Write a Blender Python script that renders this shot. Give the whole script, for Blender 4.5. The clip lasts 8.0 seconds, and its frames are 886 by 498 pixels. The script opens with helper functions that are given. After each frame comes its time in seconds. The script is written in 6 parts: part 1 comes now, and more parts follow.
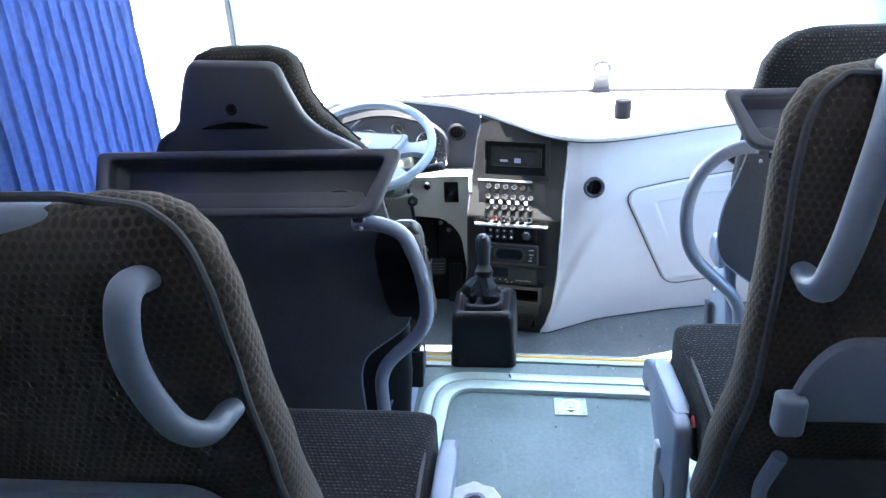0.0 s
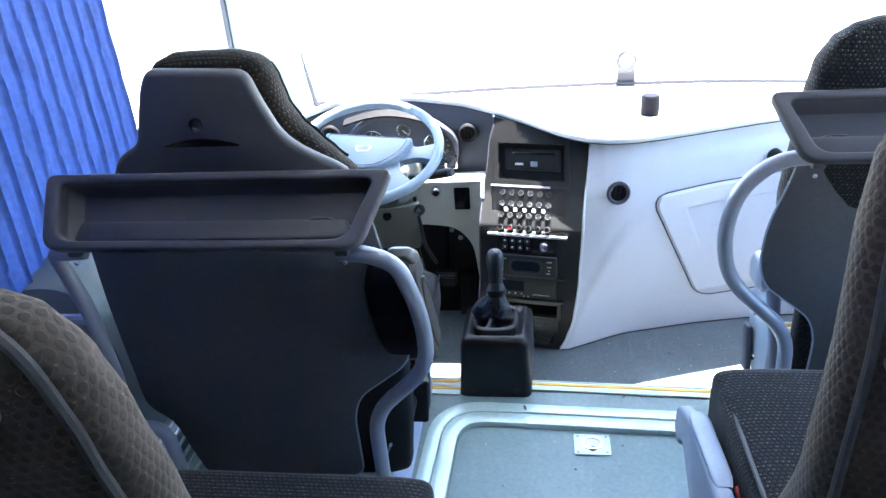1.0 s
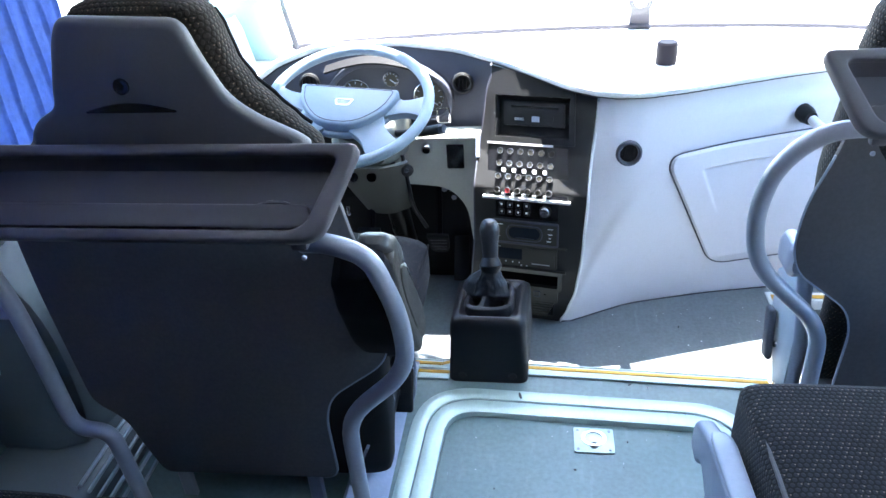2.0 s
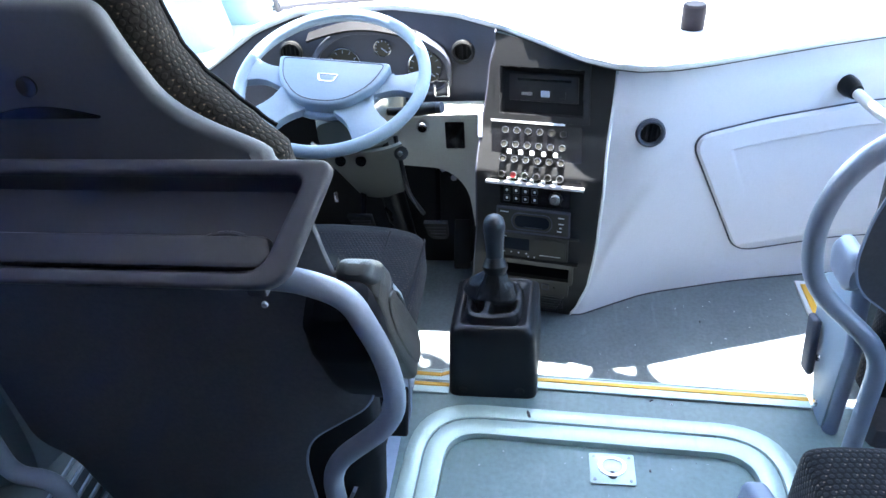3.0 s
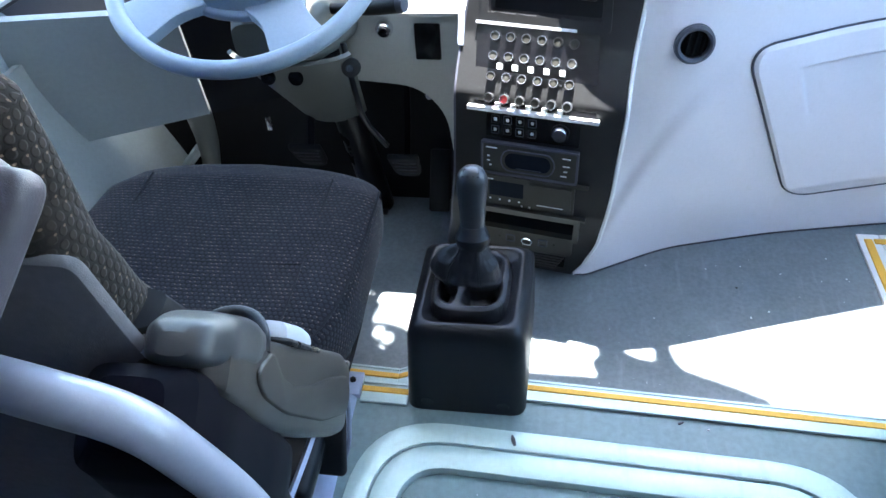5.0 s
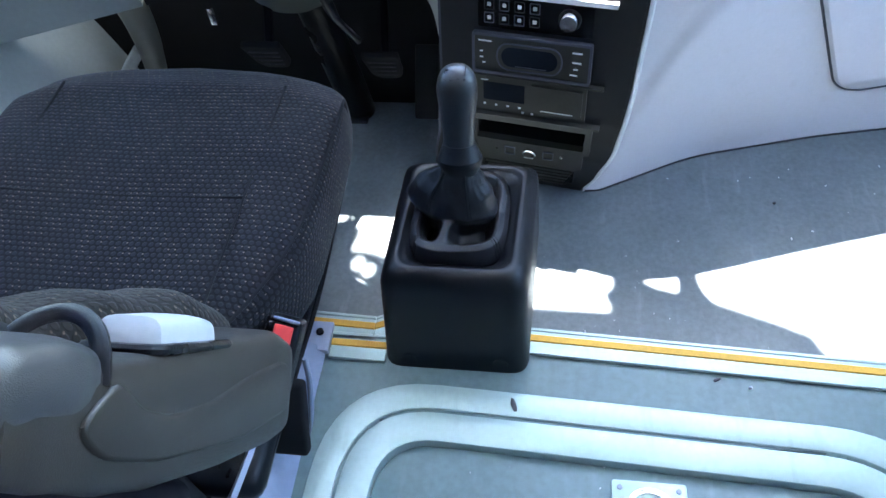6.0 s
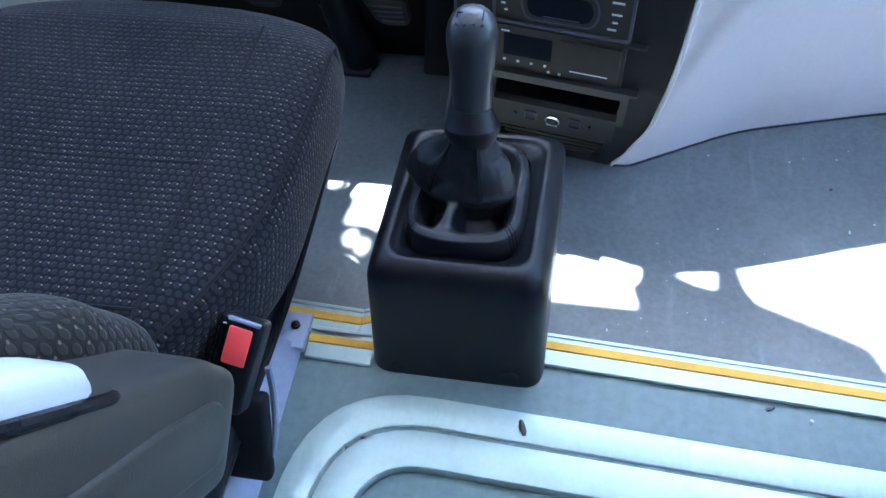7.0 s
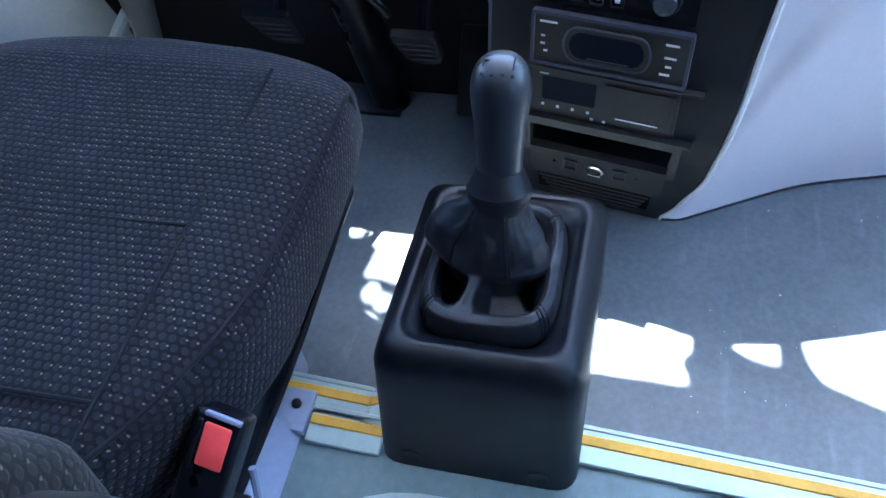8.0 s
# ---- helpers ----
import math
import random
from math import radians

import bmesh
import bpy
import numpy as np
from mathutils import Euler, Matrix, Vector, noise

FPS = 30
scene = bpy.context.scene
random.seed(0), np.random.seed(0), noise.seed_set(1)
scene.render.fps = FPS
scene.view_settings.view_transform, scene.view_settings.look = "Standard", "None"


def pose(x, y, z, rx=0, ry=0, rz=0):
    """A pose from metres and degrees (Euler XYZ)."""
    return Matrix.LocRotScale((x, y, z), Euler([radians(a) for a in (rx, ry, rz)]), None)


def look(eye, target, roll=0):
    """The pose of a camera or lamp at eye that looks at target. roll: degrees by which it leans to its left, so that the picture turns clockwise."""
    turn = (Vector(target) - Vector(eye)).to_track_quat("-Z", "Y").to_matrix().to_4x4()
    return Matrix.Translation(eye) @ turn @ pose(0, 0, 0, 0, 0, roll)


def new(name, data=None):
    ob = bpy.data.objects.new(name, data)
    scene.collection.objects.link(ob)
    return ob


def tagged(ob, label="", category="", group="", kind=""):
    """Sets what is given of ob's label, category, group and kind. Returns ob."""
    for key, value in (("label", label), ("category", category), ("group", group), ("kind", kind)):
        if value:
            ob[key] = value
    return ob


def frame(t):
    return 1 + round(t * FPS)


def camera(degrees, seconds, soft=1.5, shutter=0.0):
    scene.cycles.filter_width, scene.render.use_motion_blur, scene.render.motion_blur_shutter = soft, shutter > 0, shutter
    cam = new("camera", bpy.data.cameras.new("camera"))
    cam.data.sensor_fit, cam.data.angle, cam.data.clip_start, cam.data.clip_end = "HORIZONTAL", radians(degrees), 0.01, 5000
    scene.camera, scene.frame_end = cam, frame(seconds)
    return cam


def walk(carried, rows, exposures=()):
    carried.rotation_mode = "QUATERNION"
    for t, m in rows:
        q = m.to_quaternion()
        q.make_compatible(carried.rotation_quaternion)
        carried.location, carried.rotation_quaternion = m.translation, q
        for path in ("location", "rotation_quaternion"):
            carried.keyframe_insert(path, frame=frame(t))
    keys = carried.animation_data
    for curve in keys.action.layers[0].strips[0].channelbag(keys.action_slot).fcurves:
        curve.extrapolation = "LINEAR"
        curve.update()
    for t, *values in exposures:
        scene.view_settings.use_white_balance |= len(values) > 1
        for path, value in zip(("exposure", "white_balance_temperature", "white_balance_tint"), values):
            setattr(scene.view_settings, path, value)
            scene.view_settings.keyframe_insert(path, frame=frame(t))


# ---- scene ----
cam = camera(62.1, 8.0)
EXPO = [(0.0, 4.05, 6300, 9), (3.5, 3.88, 6200, 8), (6.5, 3.80, 6000, 9), (8.0, 3.78, 5500, 12)]
PATH = [
    (0, (0.197, 0.358, 1.25), (0.0, 2.15, 0.385), -2.8),
    (0.5, (0.215, 0.473, 1.247), (-0.018, 2.261, 0.382), -3.6),
    (1, (0.22, 0.584, 1.236), (-0.041, 2.352, 0.338), -4.1),
    (1.5, (0.227, 0.692, 1.218), (-0.035, 2.42, 0.246), -3.6),
    (3, (0.195, 1.045, 1.179), (-0.064, 2.658, 0.025), -4.2),
    (3.5, (0.19, 1.142, 1.149), (-0.037, 2.731, -0.044), -2.9),
    (4, (0.183, 1.259, 1.112), (-0.033, 2.805, -0.138), -2.3),
    (5.5, (0.2, 1.586, 0.93), (-0.052, 2.924, -0.535), -4.8),
    (6, (0.194, 1.674, 0.858), (-0.047, 2.903, -0.702), -6.0),
    (6.5, (0.185, 1.741, 0.784), (-0.052, 2.903, -0.826), -5.8),
    (7, (0.177, 1.802, 0.744), (-0.077, 2.938, -0.883), -4.6),
    (7.5, (0.175, 1.854, 0.716), (-0.122, 3.031, -0.873), -5.1),
    (8, (0.175, 1.9, 0.687), (-0.193, 3.075, -0.889), -6.9),
]
walk(cam, [(t, look(eye, target, roll)) for t, eye, target, roll in PATH], EXPO)

# ---- world, sun, exposure ----
SUN_UP, SUN_SIDE = 71.0, 9.5     # degrees above the horizon, and to the right of straight ahead
world = bpy.data.worlds.new("daylight")
scene.world = world
world.use_nodes = True
wn = world.node_tree
sky = wn.nodes.new("ShaderNodeTexSky")
sky.sky_type, sky.sun_disc = "NISHITA", False
sky.sun_elevation, sky.sun_rotation = radians(SUN_UP), radians(SUN_SIDE)
wn.nodes["Background"].inputs[1].default_value = 0.15
wn.links.new(sky.outputs[0], wn.nodes["Background"].inputs[0])
sun_data = bpy.data.lights.new("sun", "SUN")
sun_data.energy, sun_data.angle, sun_data.color = 5.0, radians(0.6), (1.0, 0.95, 0.88)
sun = new("sun", sun_data)
sun.matrix_world = pose(2, 6, 8, 0, 0, -SUN_SIDE) @ pose(0, 0, 0, -(90 - SUN_UP), 0, 0)


# ---- materials ----
def material(name, base, rough=0.5, metal=0.0, var=0.12, scale=(6.0, 140.0), bump=0.0, bump_scale=400.0, coat=0.0, spec=0.5, coat_rough=0.2):
    """A surface with colour variation at two scales, uneven gloss and a fine relief."""
    m = bpy.data.materials.new(name)
    m.use_nodes = True
    n, l = m.node_tree.nodes, m.node_tree.links
    b = n["Principled BSDF"]
    b.inputs["Metallic"].default_value = metal
    b.inputs["Coat Weight"].default_value = coat
    b.inputs["Coat Roughness"].default_value = coat_rough
    b.inputs["Specular IOR Level"].default_value = spec
    tc = n.new("ShaderNodeTexCoord")
    big, small = n.new("ShaderNodeTexNoise"), n.new("ShaderNodeTexNoise")
    for t, s in ((big, scale[0]), (small, scale[1])):
        t.inputs["Scale"].default_value = s
        t.inputs["Detail"].default_value = 4
        l.new(tc.outputs["Object"], t.inputs["Vector"])
    add = n.new("ShaderNodeMath")
    add.operation = "ADD"
    l.new(big.outputs["Fac"], add.inputs[0])
    l.new(small.outputs["Fac"], add.inputs[1])
    ramp = n.new("ShaderNodeMapRange")
    ramp.inputs["From Min"].default_value, ramp.inputs["From Max"].default_value = 0.6, 1.4
    ramp.inputs["To Min"].default_value, ramp.inputs["To Max"].default_value = 1 - var, 1 + var
    l.new(add.outputs[0], ramp.inputs["Value"])
    mul = n.new("ShaderNodeMix")
    mul.data_type, mul.blend_type = "RGBA", "MULTIPLY"
    mul.inputs[0].default_value = 1.0
    mul.inputs[6].default_value = (*base, 1)
    l.new(ramp.outputs[0], mul.inputs[7])
    l.new(mul.outputs[2], b.inputs["Base Color"])
    rr = n.new("ShaderNodeMapRange")
    rr.inputs["From Min"].default_value, rr.inputs["From Max"].default_value = 0.3, 0.7
    rr.inputs["To Min"].default_value, rr.inputs["To Max"].default_value = max(0.02, rough - 0.06), min(1, rough + 0.06)
    l.new(big.outputs["Fac"], rr.inputs["Value"])
    l.new(rr.outputs[0], b.inputs["Roughness"])
    if bump:
        g = n.new("ShaderNodeTexNoise")
        g.inputs["Scale"].default_value = bump_scale
        g.inputs["Detail"].default_value = 2
        l.new(tc.outputs["Object"], g.inputs["Vector"])
        bp = n.new("ShaderNodeBump")
        bp.inputs["Strength"].default_value = bump
        bp.inputs["Distance"].default_value = 0.001
        l.new(g.outputs["Fac"], bp.inputs["Height"])
        l.new(bp.outputs["Normal"], b.inputs["Normal"])
    return m


def scuffed(m, colour, amount, scale=(1.0, 5.0, 1.0)):
    """Adds pale scuffs and dusty marks, drawn out along the way people walk, and fine grit."""
    n, l = m.node_tree.nodes, m.node_tree.links
    b = n["Principled BSDF"]
    tc, mp = n.new("ShaderNodeTexCoord"), n.new("ShaderNodeMapping")
    mp.inputs["Scale"].default_value = (14 * scale[0], 14 / scale[1], 14 * scale[2])
    mp.inputs["Rotation"].default_value = (0, 0, 0.5)
    l.new(tc.outputs["Object"], mp.inputs["Vector"])
    old = b.inputs["Base Color"].links[0].from_socket
    for vec, sc, lo, hi, w in ((mp.outputs[0], 3.0, 0.60, 0.80, amount), (tc.outputs["Object"], 5.0, 0.50, 0.80, amount * 0.7), (tc.outputs["Object"], 260.0, 0.70, 0.78, amount * 1.2)):
        t, r, mix = n.new("ShaderNodeTexNoise"), n.new("ShaderNodeMapRange"), n.new("ShaderNodeMix")
        t.inputs["Scale"].default_value, t.inputs["Detail"].default_value = sc, 6
        l.new(vec, t.inputs["Vector"])
        r.inputs["From Min"].default_value, r.inputs["From Max"].default_value, r.inputs["To Max"].default_value = lo, hi, w
        l.new(t.outputs["Fac"], r.inputs["Value"])
        mix.data_type = "RGBA"
        l.new(r.outputs[0], mix.inputs[0])
        l.new(old, mix.inputs[6])
        mix.inputs[7].default_value = (*colour, 1)
        old = mix.outputs[2]
    l.new(old, b.inputs["Base Color"])
    return m


def woven(name, base, cell, dot, pitch, rows=1.25, fleck=0.5):
    """Seat cloth: staggered oval cells on a dark ground, some with a light stitch beside them."""
    m = material(name, base, 0.92, 0.0, 0.25, (9.0, 300.0), spec=0.2)
    n, l = m.node_tree.nodes, m.node_tree.links
    b = n["Principled BSDF"]
    uv = n.new("ShaderNodeTexCoord")
    sep = n.new("ShaderNodeSeparateXYZ")
    l.new(uv.outputs["UV"], sep.inputs[0])

    def calc(op, a, bb=None, c=None):
        q = n.new("ShaderNodeMath")
        q.operation = op
        for i, v in enumerate((a, bb, c)):
            if v is None:
                continue
            if isinstance(v, (int, float)):
                q.inputs[i].default_value = v
            else:
                l.new(v, q.inputs[i])
        return q.outputs[0]

    def step(x, lo, hi):
        r = n.new("ShaderNodeMapRange")
        r.interpolation_type = "SMOOTHSTEP"
        r.inputs["From Min"].default_value, r.inputs["From Max"].default_value = lo, hi
        l.new(x, r.inputs["Value"])
        return r.outputs[0]

    v = calc("DIVIDE", sep.outputs["Y"], pitch * rows)
    row = calc("FLOOR", v)
    u = calc("ADD", calc("DIVIDE", sep.outputs["X"], pitch), calc("MULTIPLY", row, 0.5))
    col = calc("FLOOR", u)
    fu, fv = calc("SUBTRACT", calc("FRACT", u), 0.5), calc("SUBTRACT", calc("FRACT", v), 0.5)

    def oval(cu, cv, ru, rv):
        return calc("ADD", calc("POWER", calc("ABSOLUTE", calc("DIVIDE", calc("SUBTRACT", fu, cu), ru)), 2.0), calc("POWER", calc("ABSOLUTE", calc("DIVIDE", calc("SUBTRACT", fv, cv), rv)), 2.0))

    body = calc("SUBTRACT", 1.0, step(oval(0.0, 0.0, 0.34, 0.40), 0.6, 1.5))
    ids = n.new("ShaderNodeCombineXYZ")
    l.new(col, ids.inputs[0])
    l.new(row, ids.inputs[1])
    rnd = n.new("ShaderNodeTexWhiteNoise")
    rnd.noise_dimensions = "2D"
    l.new(ids.outputs[0], rnd.inputs["Vector"])
    stitch = calc("MULTIPLY", calc("SUBTRACT", 1.0, step(oval(0.34, 0.22, 0.14, 0.12), 0.5, 1.3)), calc("GREATER_THAN", rnd.outputs["Value"], 1 - fleck))
    old = b.inputs["Base Color"].links[0].from_socket
    for fac, colour in ((body, cell), (stitch, dot)):
        mix = n.new("ShaderNodeMix")
        mix.data_type = "RGBA"
        l.new(fac, mix.inputs[0])
        l.new(old, mix.inputs[6])
        mix.inputs[7].default_value = (*colour, 1)
        old = mix.outputs[2]
    l.new(old, b.inputs["Base Color"])
    bp = n.new("ShaderNodeBump")
    bp.inputs["Strength"].default_value = 0.55
    bp.inputs["Distance"].default_value = 0.0012
    l.new(body, bp.inputs["Height"])
    l.new(bp.outputs["Normal"], b.inputs["Normal"])
    b.inputs["Sheen Weight"].default_value = 0.06
    return m


def pane(name, tint):
    m = bpy.data.materials.new(name)
    m.use_nodes = True
    n, l = m.node_tree.nodes, m.node_tree.links
    n.remove(n["Principled BSDF"])
    tr, gl, mx = (n.new("ShaderNode" + k) for k in ("BsdfTransparent", "BsdfGlossy", "MixShader"))
    tr.inputs[0].default_value = (*tint, 1)
    gl.inputs["Roughness"].default_value = 0.02
    mx.inputs[0].default_value = 0.035
    l.new(tr.outputs[0], mx.inputs[1])
    l.new(gl.outputs[0], mx.inputs[2])
    l.new(mx.outputs[0], n["Material Output"].inputs[0])
    return m


def drape(name, base):
    m = material(name, base, 0.8, 0.0, 0.30, (16.0, 70.0), 1.0, 60)
    n, l = m.node_tree.nodes, m.node_tree.links
    b = n["Principled BSDF"]
    tl, mx = n.new("ShaderNodeBsdfTranslucent"), n.new("ShaderNodeMixShader")
    l.new(b.inputs["Base Color"].links[0].from_socket, tl.inputs[0])
    mx.inputs[0].default_value = 0.18
    l.new(b.outputs[0], mx.inputs[1])
    l.new(tl.outputs[0], mx.inputs[2])
    l.new(mx.outputs[0], n["Material Output"].inputs[0])
    return m


M_VINYL = material("vinyl_floor", (0.132, 0.192, 0.200), 0.45, 0, 0.22, (3.5, 90.0), 0.15, 700)
M_VINYL_LOW = material("vinyl_floor_worn", (0.13, 0.155, 0.17), 0.42, 0, 0.28, (4.5, 110.0), 0.15, 700)
scuffed(M_VINYL, (0.36, 0.40, 0.42), 0.25)
scuffed(M_VINYL_LOW, (0.36, 0.39, 0.42), 0.30)
M_ALU = material("brushed_aluminium", (0.43, 0.545, 0.53), 0.36, 0.25, 0.08, (5.0, 160.0), 0.1, 900)
M_PROFILE = material("painted_profile", (0.30, 0.34, 0.46), 0.5, 0, 0.1, (5.0, 120.0), 0.05)
scuffed(M_ALU, (0.20, 0.25, 0.25), 0.5)
M_YELLOW = material("yellow_grip", (0.70, 0.39, 0.045), 0.6, 0, 0.12, (12.0, 200.0), 0.2)
M_BLACK = material("black_plastic", (0.0045, 0.0052, 0.008), 0.31, 0, 0.15, (8.0, 200.0), 0.3, 1400, spec=0.24)
M_PANEL = material("black_board", (0.070, 0.069, 0.078), 0.75, 0, 0.2, (5.0, 150.0), 0.3, 800)
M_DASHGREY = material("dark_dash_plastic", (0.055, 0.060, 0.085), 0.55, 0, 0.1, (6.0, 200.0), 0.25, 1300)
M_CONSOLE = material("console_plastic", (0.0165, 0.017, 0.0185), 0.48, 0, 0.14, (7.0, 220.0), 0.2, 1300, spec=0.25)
# console plastic in a lighter copy, mainly for bounced light on lower fittings
M_CONSOLE_LIFT = material("lifted_console_plastic", (0.036, 0.035, 0.030), 0.45, 0, 0.12, (7.0, 220.0), 0.2, 1300, spec=0.35)
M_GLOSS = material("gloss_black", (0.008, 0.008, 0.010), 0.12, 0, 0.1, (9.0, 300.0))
M_CREAM = material("pale_dash_plastic", (0.67, 0.66, 0.71), 0.52, 0, 0.04, (3.0, 160.0), 0.12, 1300)
# knee plastic in a darker copy, with the shade under the wheel in it
M_SHROUD_DIM = material("dimmed_shroud_plastic", (0.10, 0.104, 0.09), 0.5, 0, 0.06, (4.0, 160.0), 0.12, 1300)
# side plastic in a darker copy, to hold down strong window light
M_SIDE_DIM = material("dimmed_side_plastic", (0.105, 0.125, 0.135), 0.5, 0, 0.08, (3.0, 120.0), 0.1)
M_SIDE = material("side_panel_plastic", (0.24, 0.27, 0.275), 0.5, 0, 0.08, (3.0, 120.0), 0.1)
scuffed(M_CREAM, (0.56, 0.55, 0.55), 0.30)
M_KNEE = material("pale_knee_plastic", (0.42, 0.43, 0.395), 0.5, 0, 0.06, (4.0, 160.0), 0.12, 1300)
M_DASHTOP = material("dash_top_plastic", (0.62, 0.62, 0.64), 0.6, 0, 0.06, (3.0, 160.0), 0.15, 1000)
M_WHEEL = material("blue_grey_wheel_plastic", (0.20, 0.26, 0.33), 0.33, 0, 0.08, (6.0, 200.0), 0.12, 1500)
M_SHELL = material("seat_shell_plastic", (0.066, 0.065, 0.076), 0.48, 0, 0.1, (5.0, 200.0), 0.25, 1200)
M_TRAY = material("tray_plastic", (0.042, 0.040, 0.053), 0.5, 0, 0.12, (6.0, 200.0), 0.25, 1200)
M_SEATGREY = material("grey_seat_plastic", (0.20, 0.23, 0.31), 0.42, 0, 0.08, (5.0, 180.0), 0.1, 1200)
M_BOLSTER = material("armrest_bolster_plastic", (0.038, 0.040, 0.044), 0.36, 0, 0.1, (7.0, 200.0), 0.25, 1300)
M_INK = material("ink_black_plastic", (0.0025, 0.0025, 0.006), 0.6, 0, 0.1, (9.0, 200.0), spec=0.08)
M_ADJUST = material("adjuster_plastic", (0.42, 0.44, 0.49), 0.35, 0, 0.06, (9.0, 200.0), 0.1, 1300)
M_POT = material("matt_black_plastic", (0.013, 0.013, 0.015), 0.7, 0, 0.1, (9.0, 200.0), spec=0.10)
M_RING = material("satin_ring", (0.55, 0.56, 0.60), 0.25, 0.95, 0.05, (9.0, 200.0))
M_ARM = material("armrest_plastic", (0.0215, 0.0178, 0.0150), 0.42, 0, 0.1, (7.0, 200.0), 0.25, 1300)
M_TUBE = material("grey_painted_tube", (0.26, 0.28, 0.35), 0.35, 0.2, 0.06, (6.0, 200.0), 0.06)
M_WALL = material("side_trim_plastic", (0.30, 0.36, 0.42), 0.55, 0, 0.06, (3.0, 120.0), 0.1)
M_WHITE = material("white_trim", (0.70, 0.72, 0.74), 0.5, 0, 0.05, (3.0, 120.0), 0.05)
M_RUBBER = material("rubber_seal", (0.02, 0.02, 0.03), 0.6, 0, 0.1, (8.0, 200.0))
M_CHROME = material("chrome", (0.75, 0.76, 0.80), 0.15, 1.0, 0.05, (9.0, 200.0))
M_RED = material("red_plastic", (0.80, 0.075, 0.075), 0.35, 0, 0.06, (9.0, 200.0))
M_LEATHER = material("black_leather", (0.009, 0.0095, 0.013), 0.36, 0, 0.2, (20.0, 300.0), 0.55, 900, spec=0.42)
M_BOX = material("satin_black_moulding", (0.0032, 0.0038, 0.0062), 0.37, 0, 0.15, (8.0, 200.0), 0.25, 1600, spec=0.30)
M_KNOB = material("grained_knob", (0.012, 0.014, 0.019), 0.34, 0, 0.12, (20.0, 300.0), 0.5, 1100, coat=0.6, spec=0.45, coat_rough=0.24)
M_CLOTH = woven("charcoal_seat_cloth", (0.0058, 0.0056, 0.0074), (0.0150, 0.0152, 0.0205), (0.155, 0.118, 0.096), 0.0082, 0.92, 0.42)
M_CLOTH_BACK = woven("brown_flecked_seat_cloth", (0.080, 0.065, 0.060), (0.060, 0.049, 0.045), (0.13, 0.10, 0.08), 0.0098, 1.0, 0.30)
M_CLOTH_DRIVER = woven("dark_brown_seat_cloth", (0.0075, 0.0058, 0.0049), (0.0150, 0.0112, 0.0092), (0.10, 0.07, 0.048), 0.0092, 0.85, 0.5)
M_CURTAIN = drape("blue_curtain", (0.030, 0.064, 0.235))
M_GLASS = pane("clear_glass", (0.93, 0.96, 0.95))
M_GROUND = material("pale_concrete", (0.60, 0.59, 0.57), 0.8, 0, 0.12, (0.3, 6.0))
M_PAINT = material("white_print", (0.7, 0.72, 0.75), 0.6)
M_LCD = material("display_glass", (0.012, 0.016, 0.024), 0.1, 0, 0.1)
M_PILLAR = material("pillar_trim", (0.26, 0.40, 0.375), 0.55, 0, 0.05, (3.0, 120.0), 0.05)
M_ROOF = material("roof_lining", (0.66, 0.68, 0.72), 0.8, 0, 0.05, (3.0, 120.0), 0.1)


# ---- mesh helpers ----
def where(ob):
    p = Vector((0, 0, 0))
    while ob is not None:
        p = p + ob.location
        ob = ob.parent
    return p


def finish(name, bm, mat, offset, smooth=35):
    """A mesh from a bmesh in world metres, moved by -offset, with uv coordinates in metres."""
    bmesh.ops.recalc_face_normals(bm, faces=bm.faces)
    uv = bm.loops.layers.uv.new("metres")
    for f in bm.faces:
        n = f.normal
        ax = max(range(3), key=lambda i: abs(n[i]))
        f.smooth = True
        for lp in f.loops:
            c = lp.vert.co
            lp[uv].uv = ((c.y, c.z), (c.x, c.z), (c.x, c.y))[ax]
    bmesh.ops.translate(bm, verts=bm.verts, vec=-offset)
    me = bpy.data.meshes.new(name)
    bm.to_mesh(me)
    bm.free()
    me.set_sharp_from_angle(angle=radians(smooth))
    me.materials.append(mat)
    return me


def part(name, bm, mat, parent, label="", smooth=35):
    ob = new(name, finish(name, bm, mat, where(parent), smooth))
    ob.parent = parent
    return tagged(ob, label)


def thing(name, at, label, category, group=""):
    ob = new(name)
    ob.empty_display_size = 0.05
    ob.location = at
    return tagged(ob, label, category, group)


def solo(name, bm, mat, label, category, at=(0, 0, 0), group="", smooth=35):
    ob = new(name, finish(name, bm, mat, Vector(at), smooth))
    ob.location = at
    return tagged(ob, label, category, group)


def structure(name, bm, mat, label="", smooth=35):
    ob = new(name, finish(name, bm, mat, Vector((0, 0, 0)), smooth))
    return tagged(ob, label, kind="structure")


def rbox(c, s, r=0.008, seg=2, turn=None):
    """A box of size s about c, with rounded edges, turned by the matrix turn."""
    bm = bmesh.new()
    bmesh.ops.create_cube(bm, size=1)
    for v in bm.verts:
        v.co = Vector([a * b for a, b in zip(v.co, s)])
    if r:
        bmesh.ops.bevel(bm, geom=bm.edges[:], offset=min(r, min(s) * 0.49), segments=seg, profile=0.5, affect="EDGES")
    bmesh.ops.transform(bm, matrix=Matrix.Translation(c) @ (turn.to_4x4() if turn else Matrix()), verts=bm.verts)
    return bm


def box2(x0, x1, y0, y1, z0, z1, r=0.0, seg=2):
    return rbox(((x0 + x1) / 2, (y0 + y1) / 2, (z0 + z1) / 2), (x1 - x0, y1 - y0, z1 - z0), r, seg)


